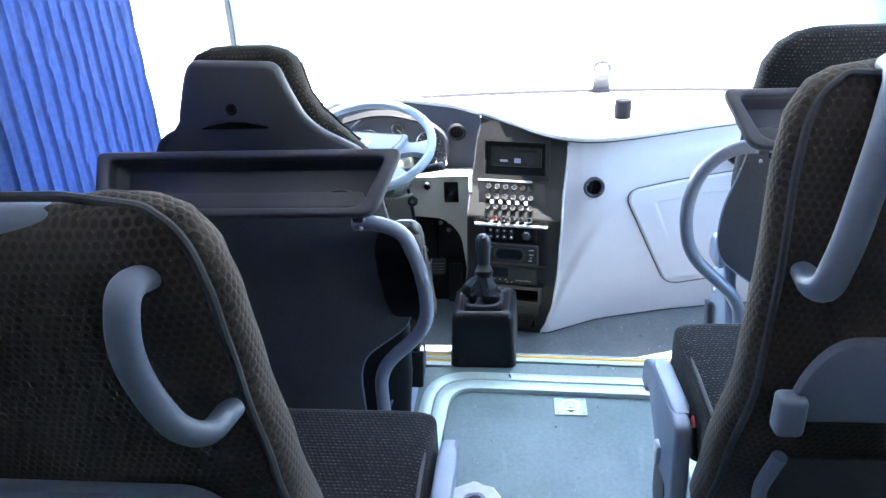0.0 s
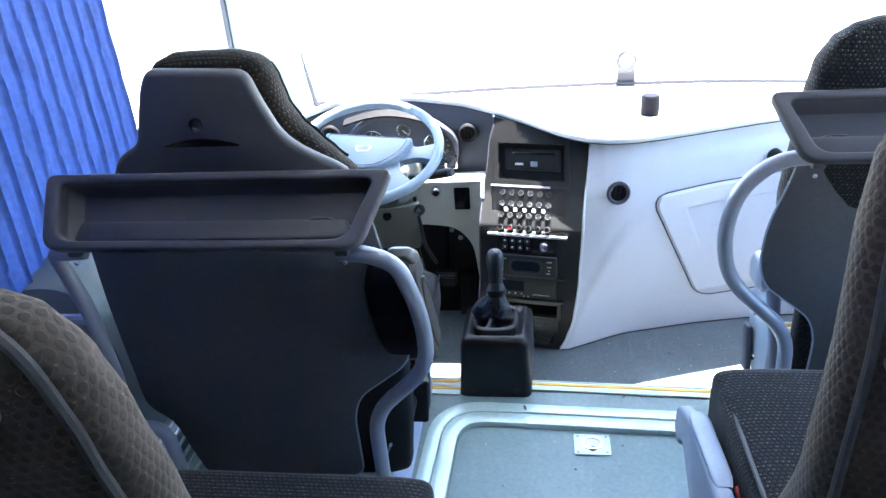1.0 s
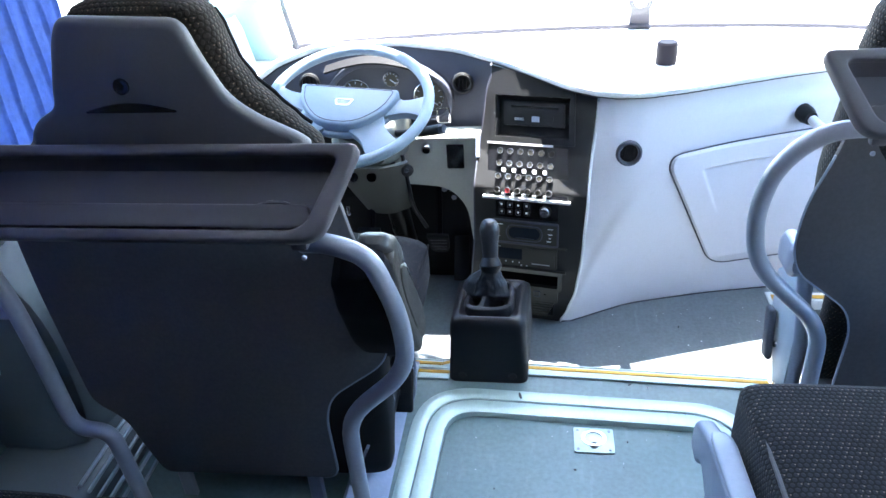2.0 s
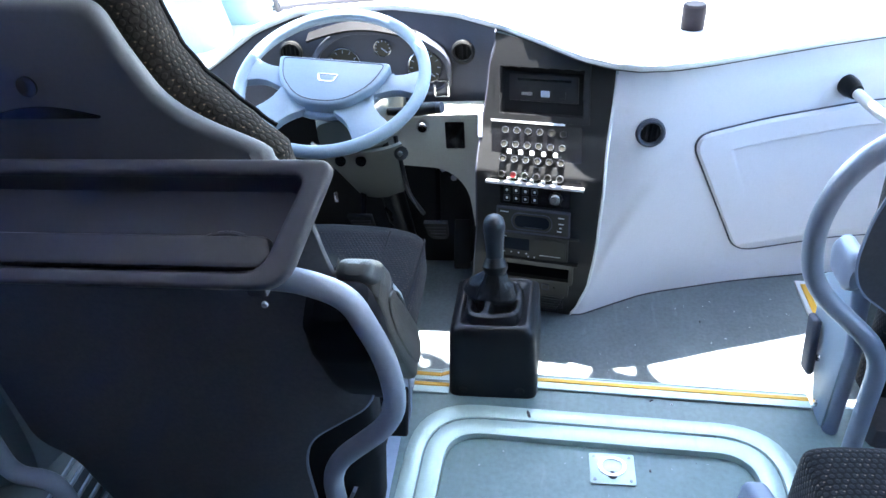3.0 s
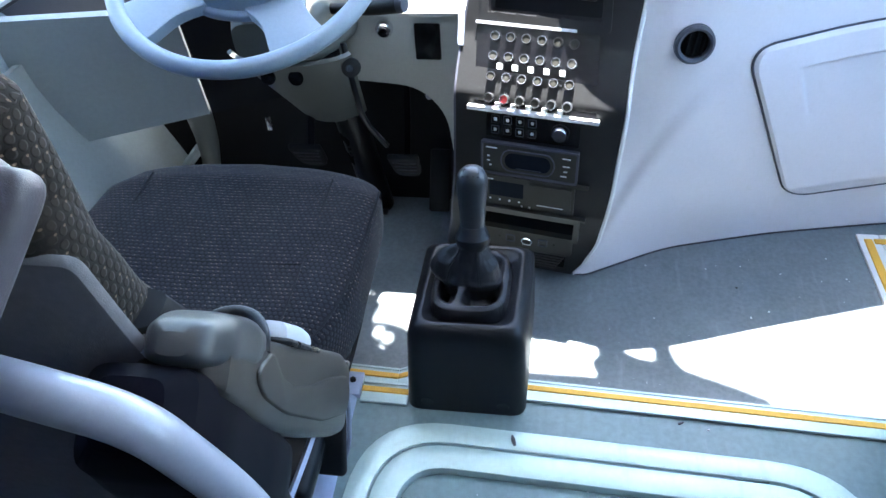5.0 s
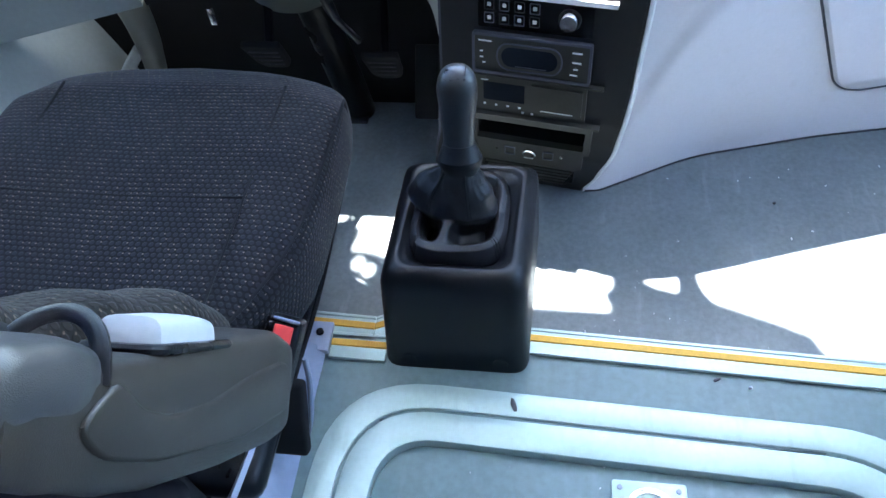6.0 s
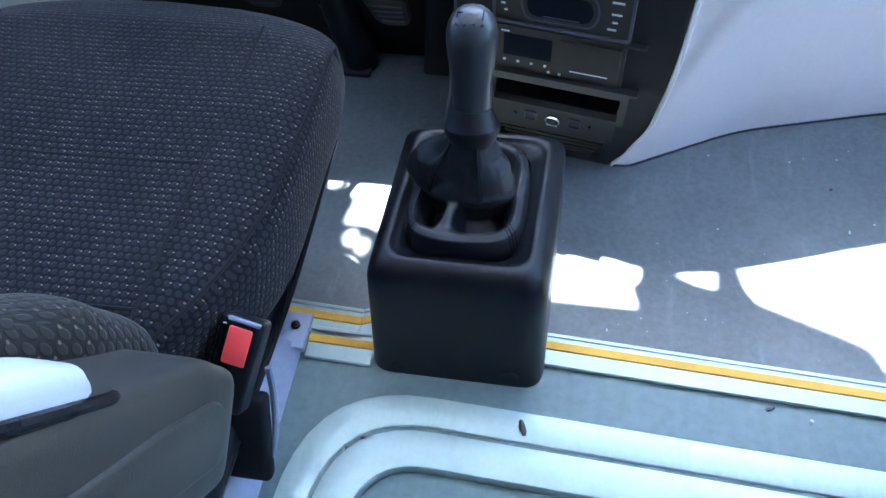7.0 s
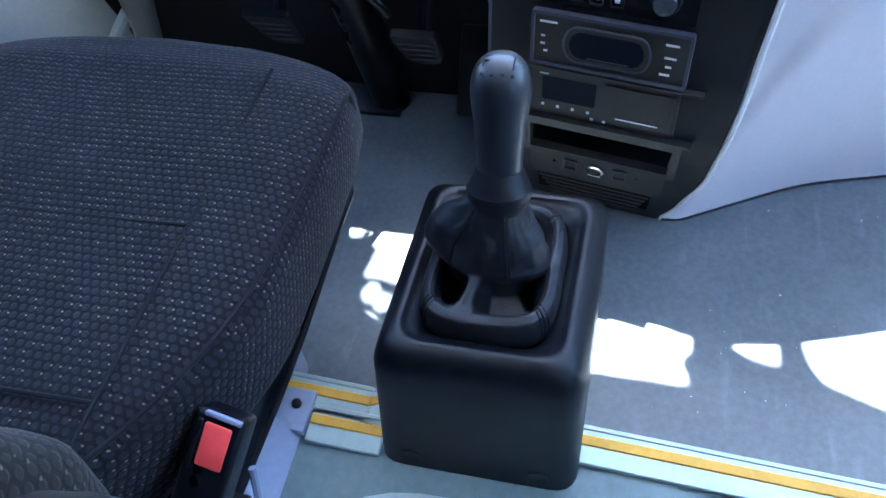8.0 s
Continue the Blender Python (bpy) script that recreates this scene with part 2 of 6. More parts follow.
def merge(*bms):
    out = bms[0]
    for b in bms[1:]:
        me = bpy.data.meshes.new("tmp")
        b.to_mesh(me)
        b.free()
        out.from_mesh(me)
        bpy.data.meshes.remove(me)
    return out


def roundpoly(pts, r, n=5):
    """A closed 2D outline with its corners rounded; r is one radius or one for each corner."""
    out = []
    k = len(pts)
    for i, p in enumerate(pts):
        p = Vector(p)
        a, b = Vector(pts[i - 1]), Vector(pts[(i + 1) % k])
        rr = r[i] if isinstance(r, (list, tuple)) else r
        da, db = a - p, b - p
        d = min(rr, da.length * 0.49, db.length * 0.49)
        if d < 1e-5:
            out.append(p)
            continue
        pa, pb = p + da.normalized() * d, p + db.normalized() * d
        for j in range(n + 1):
            t = j / n
            out.append(pa * (1 - t) ** 2 + p * 2 * t * (1 - t) + pb * t * t)
    return out


def prism(pts, lift, depth, r=0.0, seg=2):
    """An outline of 2D points, put into space by lift(u, v), pushed along depth, with its rims rounded by r."""
    bm = bmesh.new()
    a = [bm.verts.new(lift(u, v)) for u, v in pts]
    f = bm.faces.new(a)
    ex = bmesh.ops.extrude_face_region(bm, geom=[f])
    bmesh.ops.translate(bm, verts=[g for g in ex["geom"] if isinstance(g, bmesh.types.BMVert)], vec=Vector(depth))
    bm.normal_update()
    if r:
        d = Vector(depth).normalized()
        rim = [e for e in bm.edges if abs((e.verts[0].co - e.verts[1].co).normalized().dot(d)) < 0.3 and any(len(q.verts) > 4 or len(pts) == 4 for q in e.link_faces)]
        bmesh.ops.bevel(bm, geom=rim, offset=r, segments=seg, profile=0.5, affect="EDGES", clamp_overlap=True)
    return bm


def ring(outer, inner, lift, depth, r=0.0):
    """A flat frame between two outlines with the same number of points."""
    bm = bmesh.new()
    d = Vector(depth)
    n = len(outer)
    o0 = [bm.verts.new(lift(*p)) for p in outer]
    i0 = [bm.verts.new(lift(*p)) for p in inner]
    o1 = [bm.verts.new(v.co + d) for v in o0]
    i1 = [bm.verts.new(v.co + d) for v in i0]
    for k in range(n):
        j = (k + 1) % n
        bm.faces.new((o0[k], o0[j], i0[j], i0[k]))
        bm.faces.new((o1[k], i1[k], i1[j], o1[j]))
        bm.faces.new((o0[k], o1[k], o1[j], o0[j]))
        bm.faces.new((i0[k], i0[j], i1[j], i1[k]))
    if r:
        bm.normal_update()
        es = [e for e in bm.edges if len(e.link_faces) == 2 and e.calc_face_angle(0) > 1.0]
        bmesh.ops.bevel(bm, geom=es, offset=r, segments=2, profile=0.5, affect="EDGES", clamp_overlap=True)
    return bm


def smooth_path(pts, bend, n=6):
    pts = [Vector(p) for p in pts]
    out = [pts[0]]
    for i in range(1, len(pts) - 1):
        a, p, b = pts[i - 1], pts[i], pts[i + 1]
        d = min(bend, (a - p).length * 0.49, (b - p).length * 0.49)
        pa, pb = p + (a - p).normalized() * d, p + (b - p).normalized() * d
        for j in range(n + 1):
            t = j / n
            out.append(pa * (1 - t) ** 2 + p * 2 * t * (1 - t) + pb * t * t)
    out.append(pts[-1])
    return out


def tube(pts, r, bend=0.04, seg=12, closed=False, flat=1.0):
    """A round bar swept along a path with rounded bends; r is one radius or one for each end."""
    path = smooth_path(pts, bend) if not closed else [Vector(p) for p in pts]
    n = len(path)
    bm = bmesh.new()
    rings = []
    up = Vector((0.13, 0.21, 1)).normalized()
    for i, p in enumerate(path):
        t = (path[(i + 1) % n] - path[i - 1]) if closed else (path[min(i + 1, n - 1)] - path[max(i - 1, 0)])
        t.normalize()
        side = up - t * up.dot(t)
        if side.length < 0.05:
            side = Vector((1, 0, 0)) - t * t.x
        side.normalize()
        up = side
        other = t.cross(side)
        f = i / (n - 1)
        rad = r if isinstance(r, (int, float)) else r[0] * (1 - f) + r[1] * f
        rings.append([bm.verts.new(p + (side * math.cos(a) * flat + other * math.sin(a)) * rad) for a in (2 * math.pi * k / seg for k in range(seg))])
    pairs = list(zip(rings, rings[1:] + rings[:1])) if closed else list(zip(rings, rings[1:]))
    for a, b in pairs:
        for k in range(seg):
            bm.faces.new((a[k], a[(k + 1) % seg], b[(k + 1) % seg], b[k]))
    if not closed:
        bm.faces.new(rings[0][::-1])
        bm.faces.new(rings[-1])
    return bm


def lathe(profile, origin, axis=(0, 0, 1), n=28):
    """A turned body: profile of (radius, height) along axis from origin."""
    q = Vector((0, 0, 1)).rotation_difference(Vector(axis).normalized()).to_matrix()
    bm = bmesh.new()
    rings = []
    for r, h in profile:
        rings.append([bm.verts.new(Vector(origin) + q @ Vector((r * math.cos(a), r * math.sin(a), h))) for a in (2 * math.pi * k / n for k in range(n))])
    for a, b in zip(rings, rings[1:]):
        for k in range(n):
            bm.faces.new((a[k], a[(k + 1) % n], b[(k + 1) % n], b[k]))
    bm.faces.new(rings[0][::-1])
    bm.faces.new(rings[-1])
    bmesh.ops.remove_doubles(bm, verts=bm.verts, dist=1e-6)
    return bm


def grid(fn, nu, nv, thick=0.0):
    """A sheet fn(u, v), u and v from 0 to 1, given a thickness."""
    bm = bmesh.new()
    vs = [[bm.verts.new(fn(i / nu, j / nv)) for j in range(nv + 1)] for i in range(nu + 1)]
    for i in range(nu):
        for j in range(nv):
            bm.faces.new((vs[i][j], vs[i + 1][j], vs[i + 1][j + 1], vs[i][j + 1]))
    if thick:
        bm.normal_update()
        bmesh.ops.solidify(bm, geom=bm.faces[:], thickness=thick)
    return bm


def interp(table, x):
    """Smooth reading of a table of rows (key, values...) at x."""
    if x <= table[0][0]:
        return table[0][1:]
    for a, b in zip(table, table[1:]):
        if x <= b[0]:
            t = (x - a[0]) / (b[0] - a[0])
            t = t * t * (3 - 2 * t) * 0.5 + t * 0.5
            return [p * (1 - t) + q * t for p, q in zip(a[1:], b[1:])]
    return table[-1][1:]


def loft(table, axis, n=36, steps=40, power=3.0, lo=None, hi=None):
    """A soft body along an axis ('y' or 'z'): rows of (station, centre1, centre2, half1, half2), with superelliptic sections."""
    a0, a1 = table[0][0], table[-1][0]
    bm = bmesh.new()
    rings = []
    for i in range(steps + 1):
        s = a0 + (a1 - a0) * i / steps
        c1, c2, h1, h2 = interp(table, s)
        rg = []
        for k in range(n):
            a = 2 * math.pi * k / n
            ca, sa = math.cos(a), math.sin(a)
            p = c1 + h1 * math.copysign(abs(ca) ** (2 / power), ca)
            q = c2 + h2 * math.copysign(abs(sa) ** (2 / power), sa)
            rg.append(bm.verts.new((p, q, s) if axis == "z" else (p, s, q) if axis == "y" else (s, p, q)))
        rings.append(rg)
    for a, b in zip(rings, rings[1:]):
        for k in range(n):
            bm.faces.new((a[k], a[(k + 1) % n], b[(k + 1) % n], b[k]))
    bm.faces.new(rings[0][::-1])
    bm.faces.new(rings[-1])
    return bm


def rings_mesh(rings, cap0=True, cap1=True):
    bm = bmesh.new()
    vs = [[bm.verts.new(p) for p in r] for r in rings]
    n = len(vs[0])
    for a, b in zip(vs, vs[1:]):
        for k in range(n):
            bm.faces.new((a[k], a[(k + 1) % n], b[(k + 1) % n], b[k]))
    if cap0:
        bm.faces.new(vs[0][::-1])
    if cap1:
        bm.faces.new(vs[-1])
    return bm


def letters(name, text, size, m, mat, parent, label=""):
    """Raised characters in the built-in typeface, at the pose m in world metres."""
    cu = bpy.data.curves.new(name, "FONT")
    cu.body, cu.size, cu.extrude, cu.align_x, cu.align_y = text, size, 0.0003, "CENTER", "CENTER"
    tmp = bpy.data.objects.new(name, cu)
    me = bpy.data.meshes.new_from_object(tmp)
    bpy.data.objects.remove(tmp)
    me.transform(Matrix.Translation(-where(parent)) @ m)
    me.materials.append(mat)
    ob = new(name, me)
    ob.parent = parent
    return tagged(ob, label)

# ---- large structure ----
LOW = -0.215                      # the driver's floor under the aisle floor
LEFT, RIGHT = -0.90, 1.47         # inner faces of the side walls
ROOF = 1.86


def XZ(y):
    return lambda u, v: (u, y, v)


def XY(z):
    return lambda u, v: (u, v, z)


def YZ(x):
    return lambda u, v: (x, u, v)


structure("ground", grid(lambda u, v: (-300 + 600 * u, -300 + 600 * v, -1.25), 4, 4), M_GROUND, "pale sunlit concrete ground outside the bus")

STEP_Y = 2.17


def edge_y(x, off=0.0):
    """The line of the step between the two floors, slightly askew to the walls."""
    return 2.2095 - 0.0440 * x + off


HX0, HX1, HY0, HY1 = -0.062, 0.690, 0.75, 2.114     # the hatch's outer rim


def hatch_outline(inset, r, n=7):
    turned = Matrix.Rotation(radians(-2.3), 2)
    mid = Vector((0.31, 2.0))
    return [mid + turned @ (p - mid) for p in roundpoly([(HX0 + inset, HY0 + inset), (HX1 - inset, HY0 + inset), (HX1 - inset, HY1 - inset), (HX0 + inset, HY1 - inset)], r, n)]


def floor_with_hole():
    """The aisle floor as one slab with an opening for the hatch, up to the slanting step edge."""
    outer = [(LEFT, -5), (RIGHT, -5), (RIGHT, edge_y(RIGHT, -0.012)), (LEFT, edge_y(LEFT, -0.012))]
    inner = [(HX0 + 0.06, HY0 + 0.05), (HX1 - 0.04, HY0 + 0.05), (HX1 - 0.04, 2.07), (HX0 + 0.06, 2.07)]
    return ring(outer, inner, XY(-0.05), (0, 0, 0.05))


floor_aisle = structure("floor_aisle", floor_with_hole(), M_VINYL, "grey-green vinyl aisle floor with scuffs")
WELL = (0.945, 2.16, 2.86)        # the entrance well: x from, y from, y to
structure("floor_front", merge(box2(LEFT, WELL[0], STEP_Y - 0.02, 3.5, LOW - 0.05, LOW), box2(WELL[0], RIGHT, WELL[2], 3.5, LOW - 0.05, LOW)), M_VINYL_LOW, "grey vinyl floor beside the driver, worn and dusty")
structure("entrance_step", merge(box2(WELL[0] + 0.01, RIGHT, 2.2, WELL[2], LOW - 0.45, LOW - 0.22), box2(WELL[0] + 0.3, RIGHT, 2.2, WELL[2], LOW - 0.62, LOW - 0.46), box2(WELL[0] - 0.02, WELL[0], 2.16, WELL[2], -0.7, LOW - 0.05),
          box2(WELL[0], RIGHT, WELL[2], WELL[2] + 0.02, -0.8, LOW - 0.05), box2(WELL[0], RIGHT, 2.15, 2.17, -0.8, -0.05)), M_VINYL_LOW, "dark vinyl entrance steps")
structure("step_riser", prism([(LEFT, edge_y(LEFT, -0.012)), (WELL[0], edge_y(WELL[0], -0.012)), (WELL[0], edge_y(WELL[0])), (LEFT, edge_y(LEFT))], XY(LOW), (0, 0, -LOW - 0.006)), M_WHITE, "pale riser between the two floors")

# walls with window openings
SILL, HEAD = 0.47, 1.42


def side_wall(x0, x1, bays, y0, y1, low):
    """A wall with openings between the pillars of bays."""
    bms = [box2(x0, x1, y0, y1, low, SILL), box2(x0, x1, y0, y1, HEAD, ROOF)]
    edges = [y0] + [e for b in bays for e in b] + [y1]
    for a, b in zip(edges[::2], edges[1::2]):
        bms.append(box2(x0, x1, a, b, SILL, HEAD))
    return merge(*bms)


structure("wall_left", side_wall(LEFT - 0.06, LEFT, [(0.9, 1.62), (1.74, 3.30)], -5, 3.44, LOW - 0.3), M_WALL, "blue-grey side wall with window openings")
structure("wall_right", side_wall(RIGHT, RIGHT + 0.06, [(1.25, 1.95), (2.2, 3.02)], -5, 3.44, LOW - 0.8), M_WALL, "blue-grey side wall with window openings")
structure("wall_rear", box2(LEFT, RIGHT, -5.06, -5, -0.05, ROOF), M_WALL, "plain rear wall")
structure("ceiling", merge(grid(lambda u, v: (LEFT - 0.06 + (RIGHT - LEFT + 0.12) * u, -5.06 + 8.06 * v, ROOF + 0.10 * math.sin(math.pi * u)), 16, 2, 0.03), box2(LEFT - 0.06, RIGHT + 0.06, 2.97, 3.03, ROOF - 0.03, ROOF + 0.13)), M_ROOF, "pale roof lining")


def glass(name, bm, label):
    ob = structure(name, bm, M_GLASS, label)
    ob.visible_shadow = False
    return ob


def window(i, x, y0, y1):
    """A side window: its pane, and a rubber frame round it."""
    g = glass("window_%d" % i, box2(x - 0.002, x + 0.002, y0 + 0.01, y1 - 0.01, SILL + 0.01, HEAD - 0.01), "clear side window")
    fr = ring(roundpoly([(y0, SILL), (y1, SILL), (y1, HEAD), (y0, HEAD)], 0.01, 3), roundpoly([(y0 + 0.018, SILL + 0.018), (y1 - 0.018, SILL + 0.018), (y1 - 0.018, HEAD - 0.018), (y0 + 0.018, HEAD - 0.018)], 0.03, 3), YZ(x - 0.008), (0.016, 0, 0))
    part("window_frame", fr, M_RUBBER, g, "dark rubber window frame")


for i, (x, a, b) in enumerate([(LEFT - 0.03, 0.9, 1.62), (LEFT - 0.03, 1.74, 3.30), (RIGHT + 0.03, 1.25, 1.95), (RIGHT + 0.03, 2.2, 3.02)]):
    window(i + 2, x, a, b)


def shield_y(x):
    """The windscreen's foot: how far ahead it stands."""
    return 3.425 - 0.17 * ((x - 0.5) / 1.25) ** 2 - 0.10 * abs((x - 0.3) / 1.25) ** 6


def shield(u, v):
    x = -0.83 + 2.24 * u
    y = shield_y(x)
    return (x, y + (3.02 - y) * v, 0.46 + (ROOF - 0.03 - 0.46) * v)


ws = glass("window_1", grid(shield, 24, 8), "wide clear windscreen, the light outside blown out")
part("window_frame", tube([Vector(shield(i / 24, 0.03)) + Vector((0, -0.016, 0.004)) for i in range(25)], 0.008, 0.01, 8), M_RUBBER, ws, "dark rubber seal along the windscreen's foot")


def pillar(x0, x1, side):
    """A windscreen pillar: a pale trim with a dark seal towards the glass."""
    bm = grid(lambda u, v: (x0 + (x1 - x0) * u, 3.10 + (0.14 * u if side > 0 else 0.14 * (1 - u)) - 0.05 * v + 0.03 * math.sin(math.pi * u) * -1, 0.40 + 1.5 * v), 8, 6, 0.03)
    return bm


structure("pillar_left", grid(lambda u, v: (-0.862 + (0.20 + 0.07 * (1 - v) ** 2 - 0.03 * v) * u, 3.185 - 0.05 * u - 0.03 * v - 0.02 * math.sin(math.pi * u), 0.42 + 1.5 * v), 8, 6, 0.03), M_PILLAR, "pale blue-green windscreen pillar trim")
structure("pillar_right", pillar(1.30, 1.47, -1), M_PILLAR, "pale blue-green windscreen pillar trim")
structure("pillar_seal", tube([(-0.612, 3.25, 0.47), (-0.69, 3.24, 0.9), (-0.76, 3.17, 1.8)], 0.010, 0.1, 8), M_RUBBER, "dark seal beside the windscreen pillar")
structure("wall_front", merge(box2(LEFT, RIGHT, 3.44, 3.5, LOW - 0.3, 0.46)), M_WALL, "front body panel under the windscreen")

# the hatch in the aisle floor
hatch = structure("floor_hatch", prism(hatch_outline(0.078, 0.075), XY(-0.045), (0, 0, 0.035), 0.002), M_VINYL, "grey-green vinyl floor hatch inside a double metal rim")
part("outer_rim", ring(hatch_outline(0.0, 0.14, 9), hatch_outline(0.034, 0.115, 9), XY(-0.03), (0, 0, 0.034), 0.0025), M_ALU, hatch, "pale brushed metal rim")
part("inner_rim", ring(hatch_outline(0.038, 0.11, 9), hatch_outline(0.077, 0.075, 9), XY(-0.03), (0, 0, 0.033), 0.0025), M_ALU, hatch, "pale brushed metal rim")
lx, ly, lz = 0.343, 1.984, -0.0095
latch = thing("hatch_latch", (lx, ly, lz), "small square steel latch plate set in the floor hatch", "latch")
part("plate", prism(roundpoly([(lx - 0.043, ly - 0.036), (lx + 0.043, ly - 0.036), (lx + 0.043, ly + 0.036), (lx - 0.043, ly + 0.036)], 0.004, 3), XY(lz), (0, 0, 0.003), 0.0008), M_ALU, latch)
part("pull_ring", ring([(lx + 0.027 * math.cos(a), ly + 0.004 + 0.024 * math.sin(a)) for a in np.linspace(0, 2 * math.pi, 24, endpoint=False)], [(lx + 0.020 * math.cos(a), ly + 0.004 + 0.017 * math.sin(a)) for a in np.linspace(0, 2 * math.pi, 24, endpoint=False)], XY(lz + 0.003), (0, 0, 0.003), 0.0008), M_CHROME, latch, "round pull ring")
part("key_hole", lathe([(0.009, 0), (0.009, 0.0012), (0.0, 0.0012)], (lx, ly - 0.016, lz + 0.003), n=16), M_BLACK, latch, "dark finger hole")
for sx in (-0.034, 0.034):
    for sy in (-0.027, 0.027):
        part("screw", lathe([(0.0035, 0), (0.003, 0.0014), (0.0, 0.0016)], (lx + sx, ly + sy, lz + 0.003), n=10), M_TUBE, latch)


def nosing(name, x0, x1, y0, y1, parent):
    """A step edge: a metal profile with a yellow grip strip set into it, from (x0, y0) to (x1, y1)."""
    base = thing(name, ((x0 + x1) / 2, (y0 + y1) / 2, 0), "aluminium step edge profile with a yellow grip strip", "step nosing", "step edges")

    def strip(a, b, z0, z1):
        bm = bmesh.new()
        v = [bm.verts.new((x, y + o, z)) for z in (z0, z1) for x, y, o in ((x0, y0, a), (x1, y1, a), (x1, y1, b), (x0, y0, b))]
        for q in ((0, 3, 2, 1), (4, 5, 6, 7), (0, 1, 5, 4), (1, 2, 6, 5), (2, 3, 7, 6), (3, 0, 4, 7)):
            bm.faces.new([v[i] for i in q])
        bmesh.ops.bevel(bm, geom=bm.edges[:], offset=0.0012, segments=1, affect="EDGES")
        return bm
    part("profile", strip(-0.024, 0.016, 0.0005, 0.006), M_ALU, base)
    part("profile_lip", strip(0.0105, 0.016, -0.03, 0.0075), M_ALU, base)
    part("grip_strip", strip(-0.0055, 0.0055, 0.004, 0.0078), M_YELLOW, base, "yellow grip strip")
    return base


nosing("step_nosing", 0.196, 0.752, edge_y(0.196), edge_y(0.752), None)
nosing("step_nosing", -0.072, 0.006, 2.176, 2.174, None)
nosing("step_nosing", -0.108, -0.016, 2.208, 2.204, None)
nosing("step_nosing", -0.016, 0.03, 2.204, 2.224, None)
# the entrance well's edges
wx, wy0, wy1 = WELL
for nm, bmf in (("well_nosing", ((wx - 0.004, wx + 0.045, wy0 + 0.45, wy1), (wx + 0.008, wx + 0.026, wy0 + 0.45, wy1 - 0.02))), ("well_nosing", ((wx + 0.046, RIGHT, wy1 - 0.045, wy1), (wx + 0.03, RIGHT, wy1 - 0.034, wy1 - 0.018)))):
    w = thing(nm, (bmf[0][0], bmf[0][2], LOW), "white step edge profile with a yellow strip round the entrance", "step nosing", "entrance edges")
    part("profile", box2(*bmf[0], LOW - 0.03, LOW + 0.006, 0.002), M_WHITE, w)
    part("grip_strip", box2(*bmf[1], LOW + 0.004, LOW + 0.009, 0.001), M_YELLOW, w, "yellow grip strip")
br = thing("edge_bracket", (-0.092, 2.185, 0), "small grey metal bracket with one screw at the step's end", "bracket")
part("plate", box2(-0.118, -0.073, 2.158, 2.204, 0.0, 0.012, 0.002), M_PROFILE, br)
part("screw", lathe([(0.0055, 0), (0.005, 0.003), (0.0025, 0.0042), (0.0, 0.004)], (-0.089, 2.186, 0.012), n=14), M_BLACK, br, "dark round screw head")
# the sloping profile along the aisle's edge
prof = [(-0.078, 0.0), (-0.080, 0.006), (-0.112, 0.030), (-0.118, 0.036), (-0.150, 0.046), (-0.156, 0.044), (-0.156, 0.0)]
structure("trim_aisle", merge(prism(prof, lambda u, v: (u, 1.2, v), (0, 0.965, 0), 0.0)), M_PROFILE, "grey painted edge profile beside the aisle")


# ---- the dashboard ----
LIP = [(-0.86, 2.54, 0.42), (-0.75, 2.72, 0.46), (-0.66, 2.83, 0.505), (-0.565, 2.90, 0.562), (-0.45, 2.945, 0.594), (-0.2, 2.955, 0.600), (-0.03, 2.945, 0.580), (0.1, 2.900, 0.556),
       (0.2, 2.838, 0.538), (0.29, 2.770, 0.524), (0.36, 2.738, 0.517), (0.42, 2.728, 0.513), (0.50, 2.740, 0.510), (0.60, 2.772, 0.510), (0.694, 2.806, 0.512), (0.88, 2.868, 0.518), (1.1, 2.94, 0.520), (1.47, 2.98, 0.520)]


def lip(x):
    for a, b in zip(LIP, LIP[1:]):
        if x <= b[0]:
            t = max(0.0, (x - a[0]) / (b[0] - a[0]))
            return (x, a[1] * (1 - t) + b[1] * t, a[2] * (1 - t) + b[2] * t)
    return LIP[-1]


def dash_top(u, v):
    x, y, z = lip(-0.86 + 2.33 * u)
    yf = shield_y(x) - 0.005
    z1 = 0.480 + 0.015 * v
    h = max(0.0, z - 0.484)
    return (x, y + (yf - y) * v, (z - h * v ** 0.7) * (1 - v) + z1 * v + h * v ** 0.7 * 0 + 0.004 * math.sin(math.pi * v))


dash = thing("dashboard", (0.3, 2.9, LOW), "two-tone bus dashboard, dark by the driver and pale lilac-grey beyond", "dashboard")
part("dash_top", grid(dash_top, 90, 10, 0.012), M_DASHTOP, dash, "pale sunlit dashboard top")
part("edge_trim", tube([Vector(lip(-0.86 + 2.33 * i / 80)) + Vector((0, -0.004, -0.004)) for i in range(81)], 0.0110, 0.005, 8), M_WHITE, dash, "pale rounded edge along the dashboard top")
part("edge_gap", tube([Vector(lip(-0.86 + 2.33 * i / 80)) + Vector((0, 0.006, -0.017)) for i in range(81)], 0.006, 0.005, 6), M_RUBBER, dash, "dark joint under the edge")


# the tall centre console, turned towards the driver
CPROF = [(LOW, 2.700), (-0.09, 2.655), (-0.03, 2.640), (0.02, 2.634), (0.10, 2.642), (0.25, 2.667), (0.334, 2.742), (0.484, 2.820), (0.54, 2.850)]


def console_y(z):
    for a, b in zip(CPROF, CPROF[1:]):
        if z <= b[0]:
            t = (z - a[0]) / (b[0] - a[0])
            return a[1] * (1 - t) + b[1] * t
    return CPROF[-1][1]


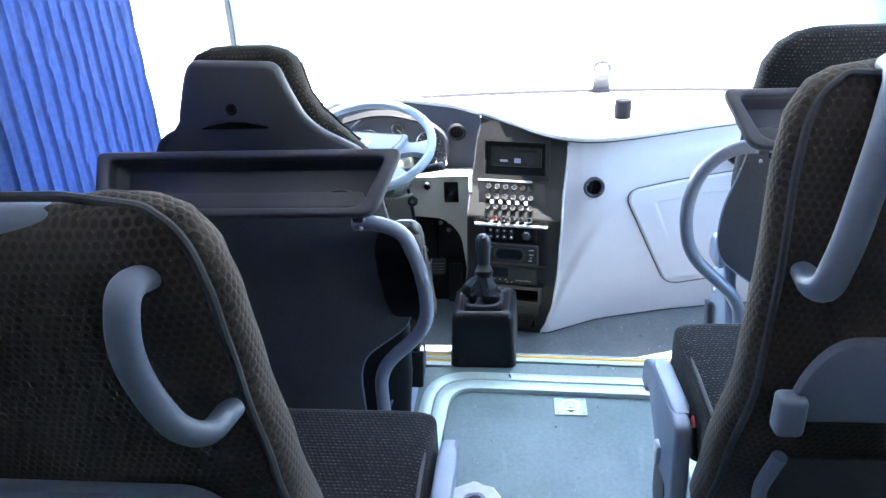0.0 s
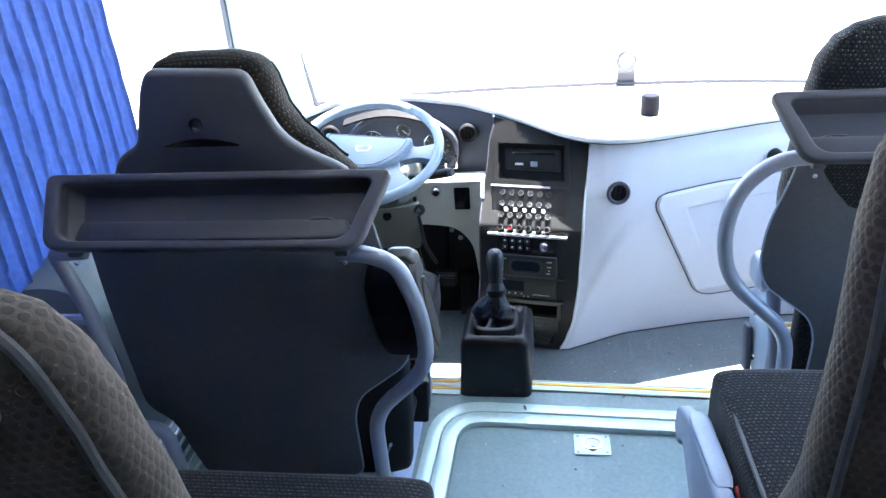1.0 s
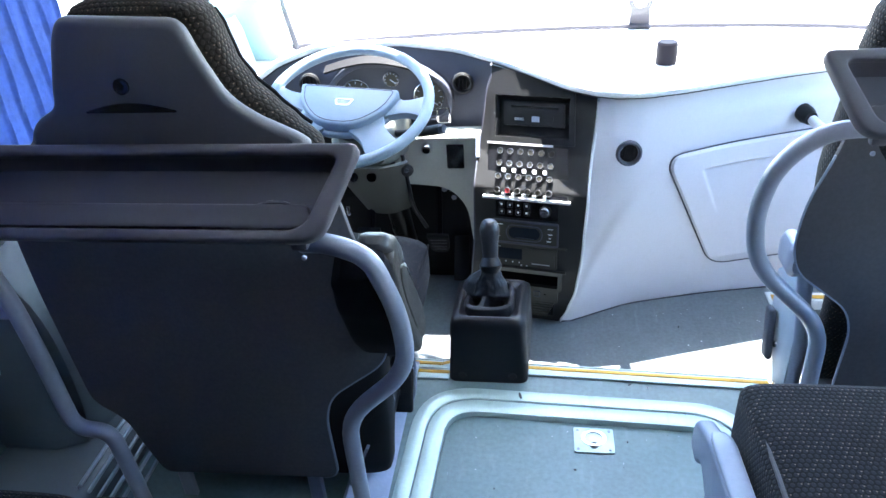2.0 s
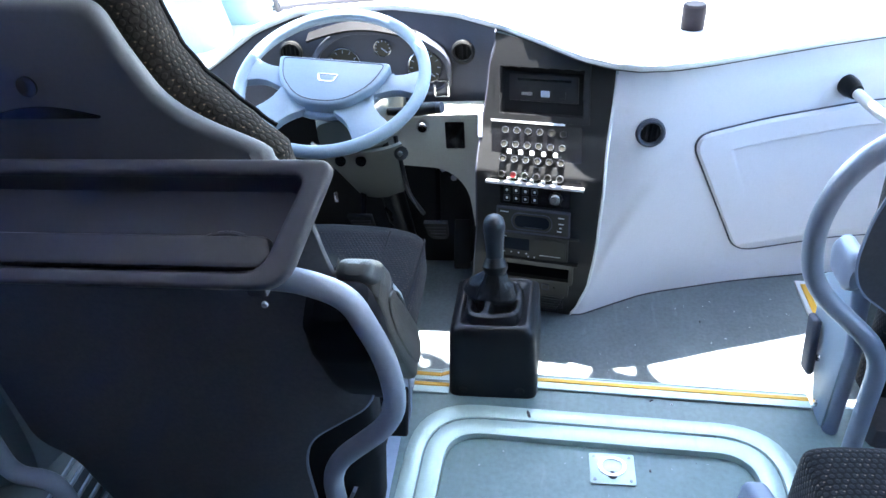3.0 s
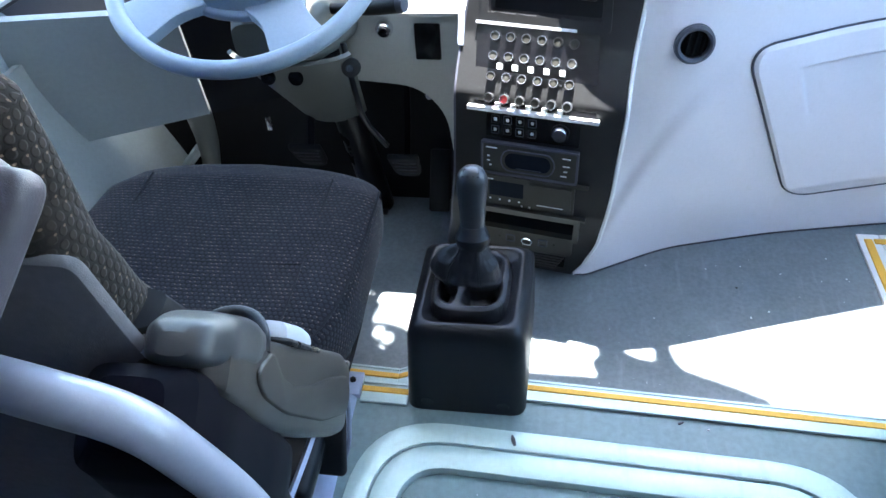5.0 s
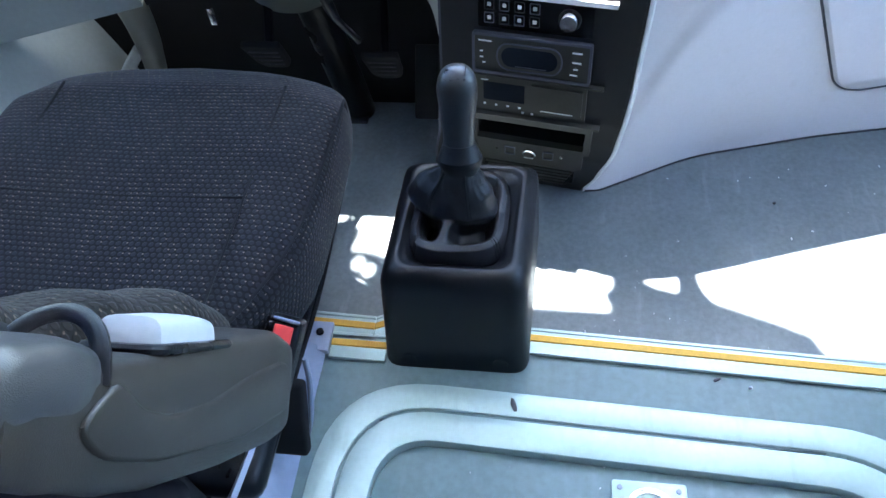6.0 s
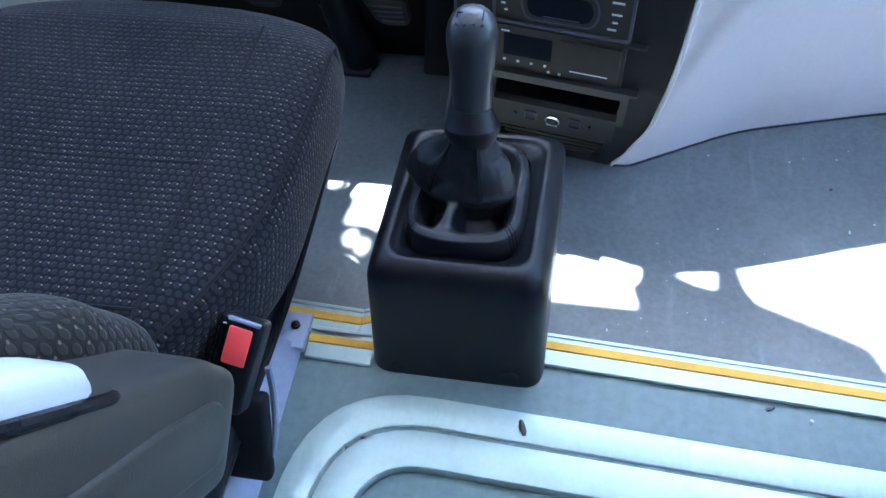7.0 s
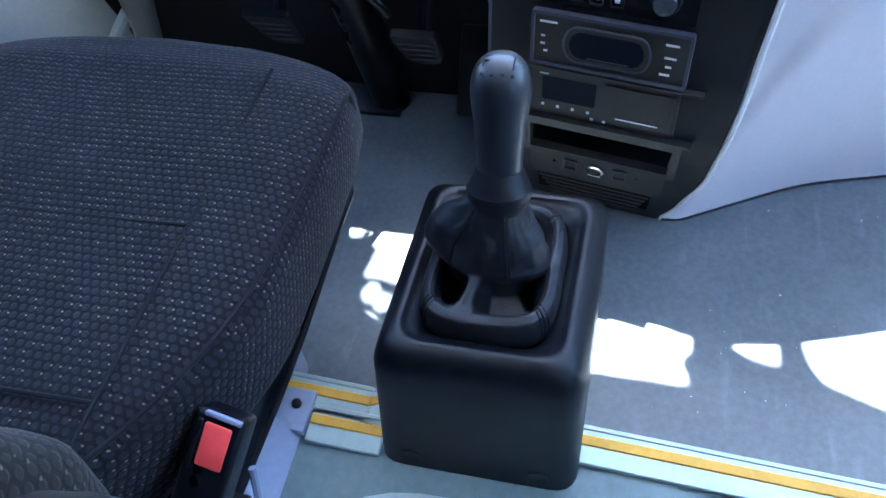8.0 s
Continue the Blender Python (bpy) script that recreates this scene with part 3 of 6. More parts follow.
CX, CU = 0.18, Vector((0.98, -0.18, 0))
EDGES = [(LOW, -0.190, 0.104), (-0.15, -0.182, 0.125), (-0.05, -0.165, 0.146), (0.10, -0.152, 0.161), (0.25, -0.150, 0.170), (0.47, -0.120, 0.195), (0.52, -0.105, 0.20)]


def con(s, z, off=0.0):
    """A point on the console's face: s across from its middle, at height z, off out of it."""
    p = Vector((CX, console_y(z), z)) + CU * s
    dz = 0.02
    slope = Vector((0, console_y(z + dz) - console_y(z - dz), 2 * dz))
    return p + slope.cross(CU).normalized() * (off * (1 if slope.cross(CU).y < 0 else -1))


def con_top(u):
    """The console's upper end, just under the dashboard's lip."""
    return lip(0.07 + 0.31 * u)[2] - 0.014


def con_face(u, v):
    z = LOW + (con_top(u) - LOW) * v
    a, b = interp(EDGES, z)
    return con(a + (b - a) * u, z)


OPENINGS = [(-0.094, 0.096, -0.052, 0.010), (-0.090, 0.120, 0.370, 0.474)]    # the pocket and the radio bay


def con_face_open():
    """The console's face, with openings for the pocket and the radio bay."""
    bm = grid(con_face, 48, 132)
    gone = []
    for f in bm.faces:
        p = f.calc_center_median()
        q = (p.x - CX) / CU.x
        if any(a < q < b and c < p.z < d for a, b, c, d in OPENINGS):
            gone.append(f)
    bmesh.ops.delete(bm, geom=gone, context="FACES")
    return bm


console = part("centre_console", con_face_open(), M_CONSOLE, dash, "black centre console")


def con_side(right):
    def f(u, v):
        z = LOW + (con_top(1 if right else 0) - LOW) * v
        e = interp(EDGES, z)[1 if right else 0]
        p = con(e, z)
        return p + Vector((0.035 if right else -0.012, 1, 0)) * (0.16 * u)
    return f


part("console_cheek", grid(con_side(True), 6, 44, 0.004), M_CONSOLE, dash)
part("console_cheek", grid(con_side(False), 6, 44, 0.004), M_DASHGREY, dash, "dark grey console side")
# white tube draws the highlight along the console's right edge
part("console_lit_edge", tube([con(interp(EDGES, z)[1] + 0.004, z, -0.004) for z in np.linspace(LOW + 0.01, 0.470, 24)], 0.0045, 0.01, 8), M_WHITE, dash, "thin white line painted as the lit edge beside the console")


def con_slab(s0, s1, z0, z1, d0, d1, r=0.003):
    """A block on the console's face, from depth d0 to d1."""
    pts = roundpoly([(s0, z0), (s1, z0), (s1, z1), (s0, z1)], r, 3)
    bm = bmesh.new()
    a = [bm.verts.new(con(s, z, d0)) for s, z in pts]
    b = [bm.verts.new(con(s, z, d1)) for s, z in pts]
    bm.faces.new(a[::-1])
    bm.faces.new(b)
    for k in range(len(a)):
        j = (k + 1) % len(a)
        bm.faces.new((a[k], a[j], b[j], b[k]))
    return bm


def con_frame(s0, s1, z0, z1, w, d0, d1, r=0.004):
    o = roundpoly([(s0, z0), (s1, z0), (s1, z1), (s0, z1)], r, 3)
    i = roundpoly([(s0 + w, z0 + w), (s1 - w, z0 + w), (s1 - w, z1 - w), (s0 + w, z1 - w)], r * 0.6, 3)
    bm = bmesh.new()
    v = [[bm.verts.new(con(s, z, d)) for s, z in q] for d in (d0, d1) for q in (o, i)]
    n = len(o)
    for k in range(n):
        j = (k + 1) % n
        for a, b in ((v[0], v[1]), (v[1], v[3]), (v[3], v[2]), (v[2], v[0])):
            bm.faces.new((a[k], a[j], b[j], b[k]))
    return bm


# the pale fascia beyond the console
FOOT = [(0.28, 2.672), (0.5, 2.795), (0.75, 2.865), (1.03, 2.92), (1.47, 2.95)]
BELLY = [(0.30, 2.72), (0.37, 2.728), (0.458, 2.730), (0.564, 2.777), (0.77, 2.868), (1.03, 2.945), (1.47, 2.985)]
SWEEP = [(0.28, -0.22), (0.33, -0.10), (0.36, -0.01), (0.40, 0.09), (0.45, 0.19), (0.50, 0.255), (0.57, 0.318), (0.80, 0.34), (1.47, 0.35)]


def lin(table, x):
    for a, b in zip(table, table[1:]):
        if x <= b[0]:
            t = max(0.0, (x - a[0]) / (b[0] - a[0]))
            return a[1] * (1 - t) + b[1] * t
    return table[-1][1]


def soft_lin(table, x, w=0.04):
    return sum(lin(table, x + d * w) for d in (-1, -0.5, 0, 0.5, 1)) / 5


def fascia(x, z, off=0.0):
    """A point of the pale fascia at x and z, pushed towards the seats by off."""
    t = (z - LOW) / 0.69
    yb, ym, yt = soft_lin(FOOT, x), soft_lin(BELLY, x), max(lip(x)[1] + 0.022, soft_lin(BELLY, x) + 0.004)
    tm = (0.30 - LOW) / 0.69
    if t < tm:
        k = t / tm
        y = yb + (ym - yb) * (k * k * (3 - 2 * k) * 0.6 + k * 0.4)
    else:
        k = (t - tm) / (1 - tm)
        y = ym + (yt - ym) * k ** 1.5
    q = (soft_lin(SWEEP, x, 0.02) - z) / 0.085
    q = min(1.0, max(0.0, q))
    k = min(1.0, max(0.0, (z - 0.385 - 0.055 * (x - 0.5)) / 0.030)) * min(1.0, max(0.0, (x - 0.62) / 0.25))
    return Vector((x, y - 0.010 * q * q * (3 - 2 * q) + 0.014 * k * k * (3 - 2 * k) - off, z))


def fascia_sheet(u, v):
    z = LOW + v * (0.498 - LOW)
    x0 = CX + CU.x * interp(EDGES, z)[1] + 0.004
    return fascia(x0 + (RIGHT - x0) * u ** 1.4, z)


part("fascia", grid(fascia_sheet, 90, 60), M_CREAM, dash, "smooth pale lilac-grey fascia panel")
part("floor_joint", tube([fascia(0.29 + 1.18 * i / 40, LOW + 0.002, 0.001) for i in range(41)], 0.0022, 0.01, 6), M_RUBBER, dash, "dark joint along the floor")


def lid_pt(u, v, off):
    """A point of the lid, whose near corners are rounded."""
    z = -0.100 + 0.405 * v
    c = max(0.0, 0.055 - 0.405 * (1 - v), 0.045 - 0.405 * v)
    r = 0.055 if v > 0.5 else 0.045
    left = 0.752 - 0.187 * v + r - math.sqrt(max(0.0, r * r - c * c))
    return fascia(left + (1.42 - left) * u, z + 0.035 * u, off)


def ease(x):
    x = min(1.0, max(0.0, x))
    return x * x * (3 - 2 * x)


def lid_face(u, v):
    """The lid: a raised border, and a field that is sunk at its top and runs out flush lower down."""
    border = ease(u / 0.014) * ease((1 - v) / 0.025) * ease(v / 0.08)
    sunk = ease((u - 0.105) / 0.010) * ease((0.855 - v) / 0.022) * ease((v - 0.42) / 0.40)
    return lid_pt(u, v, 0.003 + 0.010 * border * (1 - sunk))


lid = part("glovebox_lid", grid(lid_face, 240, 130), M_CREAM, dash, "pale glovebox lid with a recessed field")
part("lid_joint", tube([lid_pt(0, 1 - i / 60, 0.002) for i in range(61)] + [lid_pt(i / 30, 0, 0.002) for i in range(1, 31)], 0.0028, 0.02, 6), M_DASHGREY, lid, "dark joint round the lid")
part("lid_joint", tube([lid_pt(i / 30, 1, 0.002) for i in range(31)], 0.0026, 0.01, 6), M_DASHGREY, lid)


def round_vent(p, axis, r, mat_ring, parent):
    """A round air nozzle: ring, dark bowl and slanting louvres."""
    axis = Vector(axis).normalized()
    v = part("air_vent", lathe([(r * 0.70, -0.012), (r * 0.72, 0.004), (r * 0.86, 0.008), (r, 0.004), (r * 1.02, -0.006), (r * 0.9, -0.012)], p, axis, 32), mat_ring, parent, "round air vent")
    part("bowl", lathe([(r * 0.72, -0.004), (r * 0.5, -0.012), (0, -0.014)], p, axis, 24), M_POT, v, "dark vent bowl")
    q = Vector((0, 0, 1)).rotation_difference(axis).to_matrix()
    for k in (-0.38, 0.0, 0.38):
        w = 2 * math.sqrt(max(0.01, 0.45 - k * k)) * r
        part("louvre", rbox(Vector(p) + q @ Vector((k * r, 0, -0.001)), (r * 0.10, w, 0.008), 0.001, 1, q @ Euler((0, radians(35), 0)).to_matrix()), M_POT, v)
    return v


vp = fascia(0.462, 0.335, 0.006)
round_vent(vp, (0.12, -1, 0.12), 0.036, M_DASHGREY, dash)

# console fittings, from the top down
BAY = -0.026
part("bay_frame", con_frame(-0.106, 0.136, 0.356, 0.488, 0.014, -0.002, 0.007), M_CONSOLE, console)
cd = part("disc_player", con_slab(-0.072, 0.104, 0.402, 0.460, BAY - 0.001, BAY + 0.010), M_CONSOLE, console, "black disc player")
part("disc_slot", con_slab(-0.050, 0.086, 0.446, 0.451, BAY + 0.010, BAY + 0.0115, 0.001), M_GLOSS, cd)
part("button", con_slab(-0.040, -0.012, 0.414, 0.421, BAY + 0.010, BAY + 0.0125, 0.001), M_CHROME, cd, "bright key")
part("button", con_slab(0.010, 0.032, 0.412, 0.426, BAY + 0.010, BAY + 0.0122, 0.001), M_PROFILE, cd)
part("button", con_slab(0.050, 0.072, 0.412, 0.426, BAY + 0.010, BAY + 0.0122, 0.001), M_CONSOLE, cd)
sw = part("switch_panel", con_slab(-0.112, 0.118, 0.232, 0.350, 0.0005, 0.0035), M_GLOSS, console, "gloss black panel with four rows of round push buttons")
# white on both ledges stands in for sunlight catching dark plastic
part("sunlit_ledge", con_slab(-0.124, 0.126, 0.224, 0.231, -0.002, 0.014, 0.001), M_WHITE, sw, "white lower edge of the switch panel, coloured as if sunlit")
part("sunlit_ledge", con_slab(-0.114, 0.075, 0.351, 0.356, -0.002, 0.008, 0.001), M_WHITE, sw, "white upper edge of the switch panel, coloured as if sunlit")
# paler plastic here paints the sunlight on the console's left edge
part("sunlit_strip", con_slab(-0.149, -0.138, 0.315, 0.370, -0.002, 0.005, 0.001), M_PROFILE, console, "pale strip painted as the sunlit console edge")
for row in range(4):
    for col in range(6):
        s, z = -0.075 - 0.0025 * row + 0.0295 * col, 0.3325 - 0.0283 * row
        ax = con(s, z, 1) - con(s, z, 0)
        bt = part("push_button", lathe([(0.0094, 0), (0.0092, 0.009), (0.0086, 0.0120), (0.0076, 0.0120), (0.0072, 0.0085), (0.0, 0.0080)], con(s, z, 0.003), ax, 18), M_RING if not (row == 0 and col > 3) else M_CONSOLE, sw, "round push button with a chrome ring")
        red = row == 3 and col == 1
        part("cap", lathe([(0.0071, 0), (0.0066, 0.0012), (0.0, 0.0020)], con(s, z, 0.0112), ax, 16), M_RED if red else M_CONSOLE_LIFT, bt, "red warning cap" if red else "")
# white tabs carry the bright reflections between the buttons
for col in range(5):
    s = -0.066 + 0.0295 * col
    for z in (0.290, 0.2355):
        part("bright_tab", con_slab(s - 0.004, s + 0.006, z - 0.003, z + 0.005, 0.004, 0.010, 0.001), M_WHITE, sw)
cl = part("climate_panel", con_slab(-0.088, 0.092, 0.170, 0.222, 0.0, 0.004), M_GLOSS, console, "black heater control panel")
for i in range(4):
    for j in range(2):
        s, z = -0.070 + 0.024 * i, 0.186 + 0.021 * j
        part("key", con_frame(s - 0.008, s + 0.008, z - 0.0085, z + 0.0085, 0.0012, 0.004, 0.006, 0.002), M_CONSOLE if (i + j) % 2 else M_DASHGREY, cl)
        part("key_mark", con_slab(s - 0.003, s + 0.003, z - 0.003, z + 0.003, 0.004, 0.0046, 0.001), M_PAINT, cl, "pale key marking")
ax = con(0.06, 0.20, 1) - con(0.06, 0.20, 0)
part("rotary_knob", lathe([(0.0155, 0), (0.0150, 0.012), (0.0125, 0.016), (0.0, 0.0165)], con(0.056, 0.196, 0.004), ax, 24), M_CHROME, cl, "bright rotary knob")
part("knob_ring", lathe([(0.0175, 0), (0.0175, 0.003), (0.0155, 0.003), (0.0155, 0)], con(0.056, 0.196, 0.004), ax, 24), M_CONSOLE, cl)
ra = part("car_radio", con_slab(-0.094, 0.092, 0.098, 0.158, 0.0, 0.008), M_CONSOLE_LIFT, console, "black car radio with an oval display")
part("bezel", con_frame(-0.097, 0.095, 0.094, 0.162, 0.004, 0.0, 0.011), M_DASHGREY, ra)


def con_poly(pts, d0, d1):
    bm = bmesh.new()
    a = [bm.verts.new(con(s, z, d0)) for s, z in pts]
    b = [bm.verts.new(con(s, z, d1)) for s, z in pts]
    bm.faces.new(a[::-1])
    bm.faces.new(b)
    for k in range(len(a)):
        j = (k + 1) % len(a)
        bm.faces.new((a[k], a[j], b[j], b[k]))
    return bm


oval = roundpoly([(-0.048, 0.106), (0.042, 0.106), (0.052, 0.128), (0.042, 0.150), (-0.048, 0.150), (-0.058, 0.128)], 0.020, 6)
part("display_frame", con_poly(oval, 0.008, 0.012), M_CONSOLE_LIFT, ra)
part("display_rim", tube([con(s, z, 0.012) for s, z in oval], 0.0014, 0, 6, True), M_DASHGREY, ra)
part("display", con_poly([((s + 0.003) * 0.86 - 0.003, (z - 0.128) * 0.74 + 0.128) for s, z in oval], 0.012, 0.0128), M_LCD, ra, "dark glass display")
for s, z, w in ((-0.076, 0.149, 0.022), (-0.082, 0.131, 0.005), (-0.082, 0.121, 0.006), (-0.078, 0.112, 0.005), (0.072, 0.146, 0.016), (0.072, 0.130, 0.014), (0.071, 0.119, 0.007), (0.068, 0.109, 0.012), (0.0, 0.1135, 0.05)):
    wide = w > 0.03
    part("print", con_slab(s - w / 2, s + w / 2, z - (0.0006 if wide else 0.0013), z + (0.0006 if wide else 0.0013), 0.0128 if wide else 0.008, 0.0132 if wide else 0.0086, 0.0003), M_DASHGREY if wide else M_PAINT, ra, "pale printed mark")
ta = part("tachograph", con_slab(-0.094, 0.092, 0.020, 0.086, 0.0, 0.006), M_CONSOLE_LIFT, console, "black tachograph with a small window and a drawer")
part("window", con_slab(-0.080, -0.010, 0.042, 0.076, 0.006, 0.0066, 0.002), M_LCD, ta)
part("drawer", con_slab(0.000, 0.086, 0.028, 0.080, 0.006, 0.0085, 0.002), M_CONSOLE_LIFT, ta)
part("drawer_slot", con_slab(0.018, 0.072, 0.034, 0.0352, 0.0085, 0.0095, 0.0004), M_PAINT, ta, "pale line on the drawer")
part("maker_plate", con_slab(-0.084, -0.072, 0.0785, 0.0805, 0.006, 0.0068, 0.0005), M_PAINT, ta)
for s, z in ((-0.078, 0.034), (-0.058, 0.0335), (-0.038, 0.0335), (-0.018, 0.0335), (-0.012, 0.025), (0.004, 0.025)):
    part("print", con_slab(s - 0.002, s + 0.002, z - 0.0015, z + 0.0015, 0.006, 0.0074, 0.0005), M_PAINT, ta, "pale printed mark")
part("shelf_edge", con_slab(-0.100, 0.118, 0.0880, 0.0915, 0.0, 0.012, 0.001), M_CONSOLE_LIFT, console)
part("shelf_edge", con_slab(-0.100, 0.118, 0.0120, 0.0165, 0.0, 0.013, 0.001), M_CONSOLE_LIFT, console)


def con_tray(s0, s1, z0, z1, deep):
    """An open pocket let into the console: floor, back and sides, slanting in."""
    o = roundpoly([(s0, z0), (s1, z0), (s1, z1), (s0, z1)], 0.004, 3)
    i = [Vector(((s0 + s1) / 2 + (p.x - (s0 + s1) / 2) * 0.94, (z0 + z1) / 2 + (p.y - (z0 + z1) / 2) * 0.85)) for p in o]
    return rings_mesh([[con(p.x, p.y, 0.002) for p in o], [con(p.x, p.y, -deep) for p in i]], False, True)


part("radio_bay", con_tray(-0.092, 0.122, 0.369, 0.475, 0.028), M_POT, console, "dark recessed radio bay")
part("pocket", con_tray(-0.098, 0.100, -0.055, 0.013, 0.085), M_POT, console, "deep open black storage pocket")
part("pocket_frame", con_frame(-0.104, 0.108, -0.056, 0.014, 0.011, 0.0, 0.0125), M_CONSOLE_LIFT, console)
pl = part("socket_strip", con_slab(-0.094, 0.098, -0.112, -0.056, 0.0, 0.010), M_CONSOLE_LIFT, console, "console strip with a power socket")
for s in (-0.034, 0.036):
    part("blank_switch", con_frame(s - 0.010, s + 0.010, -0.087, -0.064, 0.002, 0.010, 0.0125, 0.003), M_DASHGREY, pl)
ax = con(0, -0.076, 1) - con(0, -0.076, 0)
part("power_socket", lathe([(0.0125, 0), (0.0125, 0.004), (0.0095, 0.005), (0.0085, -0.002), (0, -0.002)], con(0.002, -0.075, 0.010), ax, 20), M_CHROME, pl, "chrome-ringed power socket")
part("socket_lid", lathe([(0.0090, 0), (0.0080, 0.004), (0, 0.005)], con(0.0, -0.0765, 0.0095), ax, 16), M_CONSOLE_LIFT, pl)
part("socket_print", con_slab(-0.008, 0.010, -0.094, -0.0915, 0.010, 0.0106, 0.0004), M_PAINT, pl, "pale printed mark")
for s in (-0.058, 0.060):
    part("screw", lathe([(0.0025, 0), (0.002, 0.001), (0, 0.001)], con(s, -0.076, 0.010), ax, 10), M_GLOSS, pl)
# black sheet behind the louvres stands in for the shade inside the vent
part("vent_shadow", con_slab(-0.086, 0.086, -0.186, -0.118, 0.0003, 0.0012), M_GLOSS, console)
for i in range(6):
    z = -0.122 - 0.0125 * i
    part("louvre", con_slab(-0.088 + 0.005 * i, 0.088 - 0.004 * i, z - 0.0035, z + 0.0035, 0.0, 0.007, 0.002), M_CONSOLE_LIFT, console)

# the dark fascia round the instruments
def dark_face(u, v):
    x = -0.84 + (0.075 + 0.84) * u
    lx_, ly_, lz_ = lip(x)
    zb = 0.335 + 0.02 * u
    return (x, ly_ + 0.004 + (2.885 - ly_) * v * (1 if x > -0.5 else 0.3), lz_ - 0.008 + (zb - lz_ + 0.008) * v)


CLX, CLZ = -0.225, 0.455
part("instrument_fascia", grid(dark_face, 60, 12), M_DASHGREY, dash, "dark grey instrument fascia")
cl_out = roundpoly([(-0.42, 0.385), (-0.045, 0.372), (-0.040, 0.480), (-0.15, 0.553), (-0.33, 0.560), (-0.425, 0.49)], 0.05, 6)
cl_in = roundpoly([(-0.405, 0.395), (-0.058, 0.384), (-0.054, 0.474), (-0.155, 0.540), (-0.325, 0.546), (-0.408, 0.482)], 0.045, 6)
cluster = part("instrument_binnacle", ring(cl_out, cl_in, XZ(2.878), (0, 0.04, 0), 0.003), M_DASHGREY, dash, "instrument binnacle with hooded surround")
part("hood", grid(lambda u, v: (-0.42 + 0.29 * u, 2.868 + 0.035 * v, 0.545 + 0.028 * math.sin(math.pi * u) - 0.012 * (1 - v)), 20, 5, 0.006), M_POT, cluster)
part("face", prism(cl_in, XZ(2.904), (0, 0.004, 0)), M_DASHGREY, cluster, "dark instrument face")
for gx, gz, gr in ((-0.115, 0.445, 0.047), (-0.335, 0.455, 0.047), (-0.225, 0.500, 0.024)):
    ga = part("gauge", lathe([(gr, 0), (gr, 0.006), (gr * 0.965, 0.007), (gr * 0.955, 0.002), (0, 0.002)], (gx, 2.904, gz), (0, -1, 0), 32), M_CHROME, cluster, "round gauge with a chrome ring")
    part("dial", lathe([(gr * 0.92, 0), (0, 0.0005)], (gx, 2.901, gz), (0, -1, 0), 28), M_CONSOLE_LIFT, ga)
    part("needle", rbox((gx + gr * 0.2, 2.898, gz - gr * 0.25), (gr * 0.9, 0.001, 0.003), 0, 1, Euler((0, radians(40), 0)).to_matrix()), M_PROFILE, ga)
    for k in range(9):
        a = radians(-30 + 30 * k)
        part("tick", rbox((gx + gr * 0.78 * math.cos(a), 2.8995, gz + gr * 0.78 * math.sin(a)), (gr * 0.16, 0.001, 0.002), 0, 1, Euler((0, -a, 0)).to_matrix()), M_PROFILE, ga)
part("silver_frame", ring(roundpoly([(-0.09, 0.372), (-0.05, 0.372), (-0.05, 0.42), (-0.09, 0.42)], 0.004, 3), roundpoly([(-0.086, 0.376), (-0.054, 0.376), (-0.054, 0.416), (-0.086, 0.416)], 0.003, 3), XZ(2.872), (0, 0.006, 0)), M_CHROME, cluster)
round_vent((-0.012, 2.898, 0.486), (0, -1, 0.0), 0.031, M_CONSOLE, dash)
round_vent((-0.475, 2.896, 0.493), (0.1, -1, 0.0), 0.031, M_CONSOLE, dash)

# the pale knee panel under it, with an arch for the legs
KY = 2.797


def knee_at(u, v):
    return 0.2 + (u - 0.2) * 1.05, 1.127 - (1.127 - v) * 1.05


knee_pts = [knee_at(*p) for p in roundpoly([(-0.30, 0.389), (0.052, 0.394), (0.034, 0.10), (0.026, 0.02), (0.022, 0.06), (0.008, 0.180), (-0.045, 0.240), (-0.15, 0.250), (-0.30, 0.255)], [0.01, 0.01, 0.02, 0.003, 0.05, 0.06, 0.05, 0.03, 0.01], 5)]
knee = part("knee_panel", prism(knee_pts, XZ(KY), (0, 0.02, 0), 0.004), M_KNEE, dash, "pale knee panel, sunlit along its top")
part("ledge", grid(lambda u, v: (-0.325 + 0.37 * u, KY - 0.010 + 0.075 * v, 0.357 + 0.005 * u + 0.004 * v), 8, 4, 0.008), M_KNEE, knee)
part("socket", prism([knee_at(*p) for p in roundpoly([(-0.045, 0.300), (0.004, 0.300), (0.004, 0.374), (-0.045, 0.374)], 0.004, 3)], XZ(KY - 0.003), (0, 0.003, 0), 0.001), M_GLOSS, knee, "dark square opening")
lu, lv = knee_at(-0.100, 0.364)
part("lighter", lathe([(0.017, 0), (0.017, 0.010), (0.0125, 0.018), (0.0, 0.019)], (lu, KY, lv), (0, -1, 0), 20), M_CHROME, knee, "round ribbed switch")
part("lighter_cap", lathe([(0.0105, 0), (0.0095, 0.004), (0.0, 0.005)], (lu, KY - 0.018, lv), (0, -1, 0), 16), M_GLOSS, knee)
# near-black wall puts the footwell's shade into colour and cuts bounced light
part("footwell_back", merge(box2(-0.86, 0.06, 2.93, 2.96, LOW, 0.40), box2(0.03, 0.06, 2.845, 2.95, LOW, 0.34)), M_POT, dash, "footwell wall coloured near-black for the shade in there")
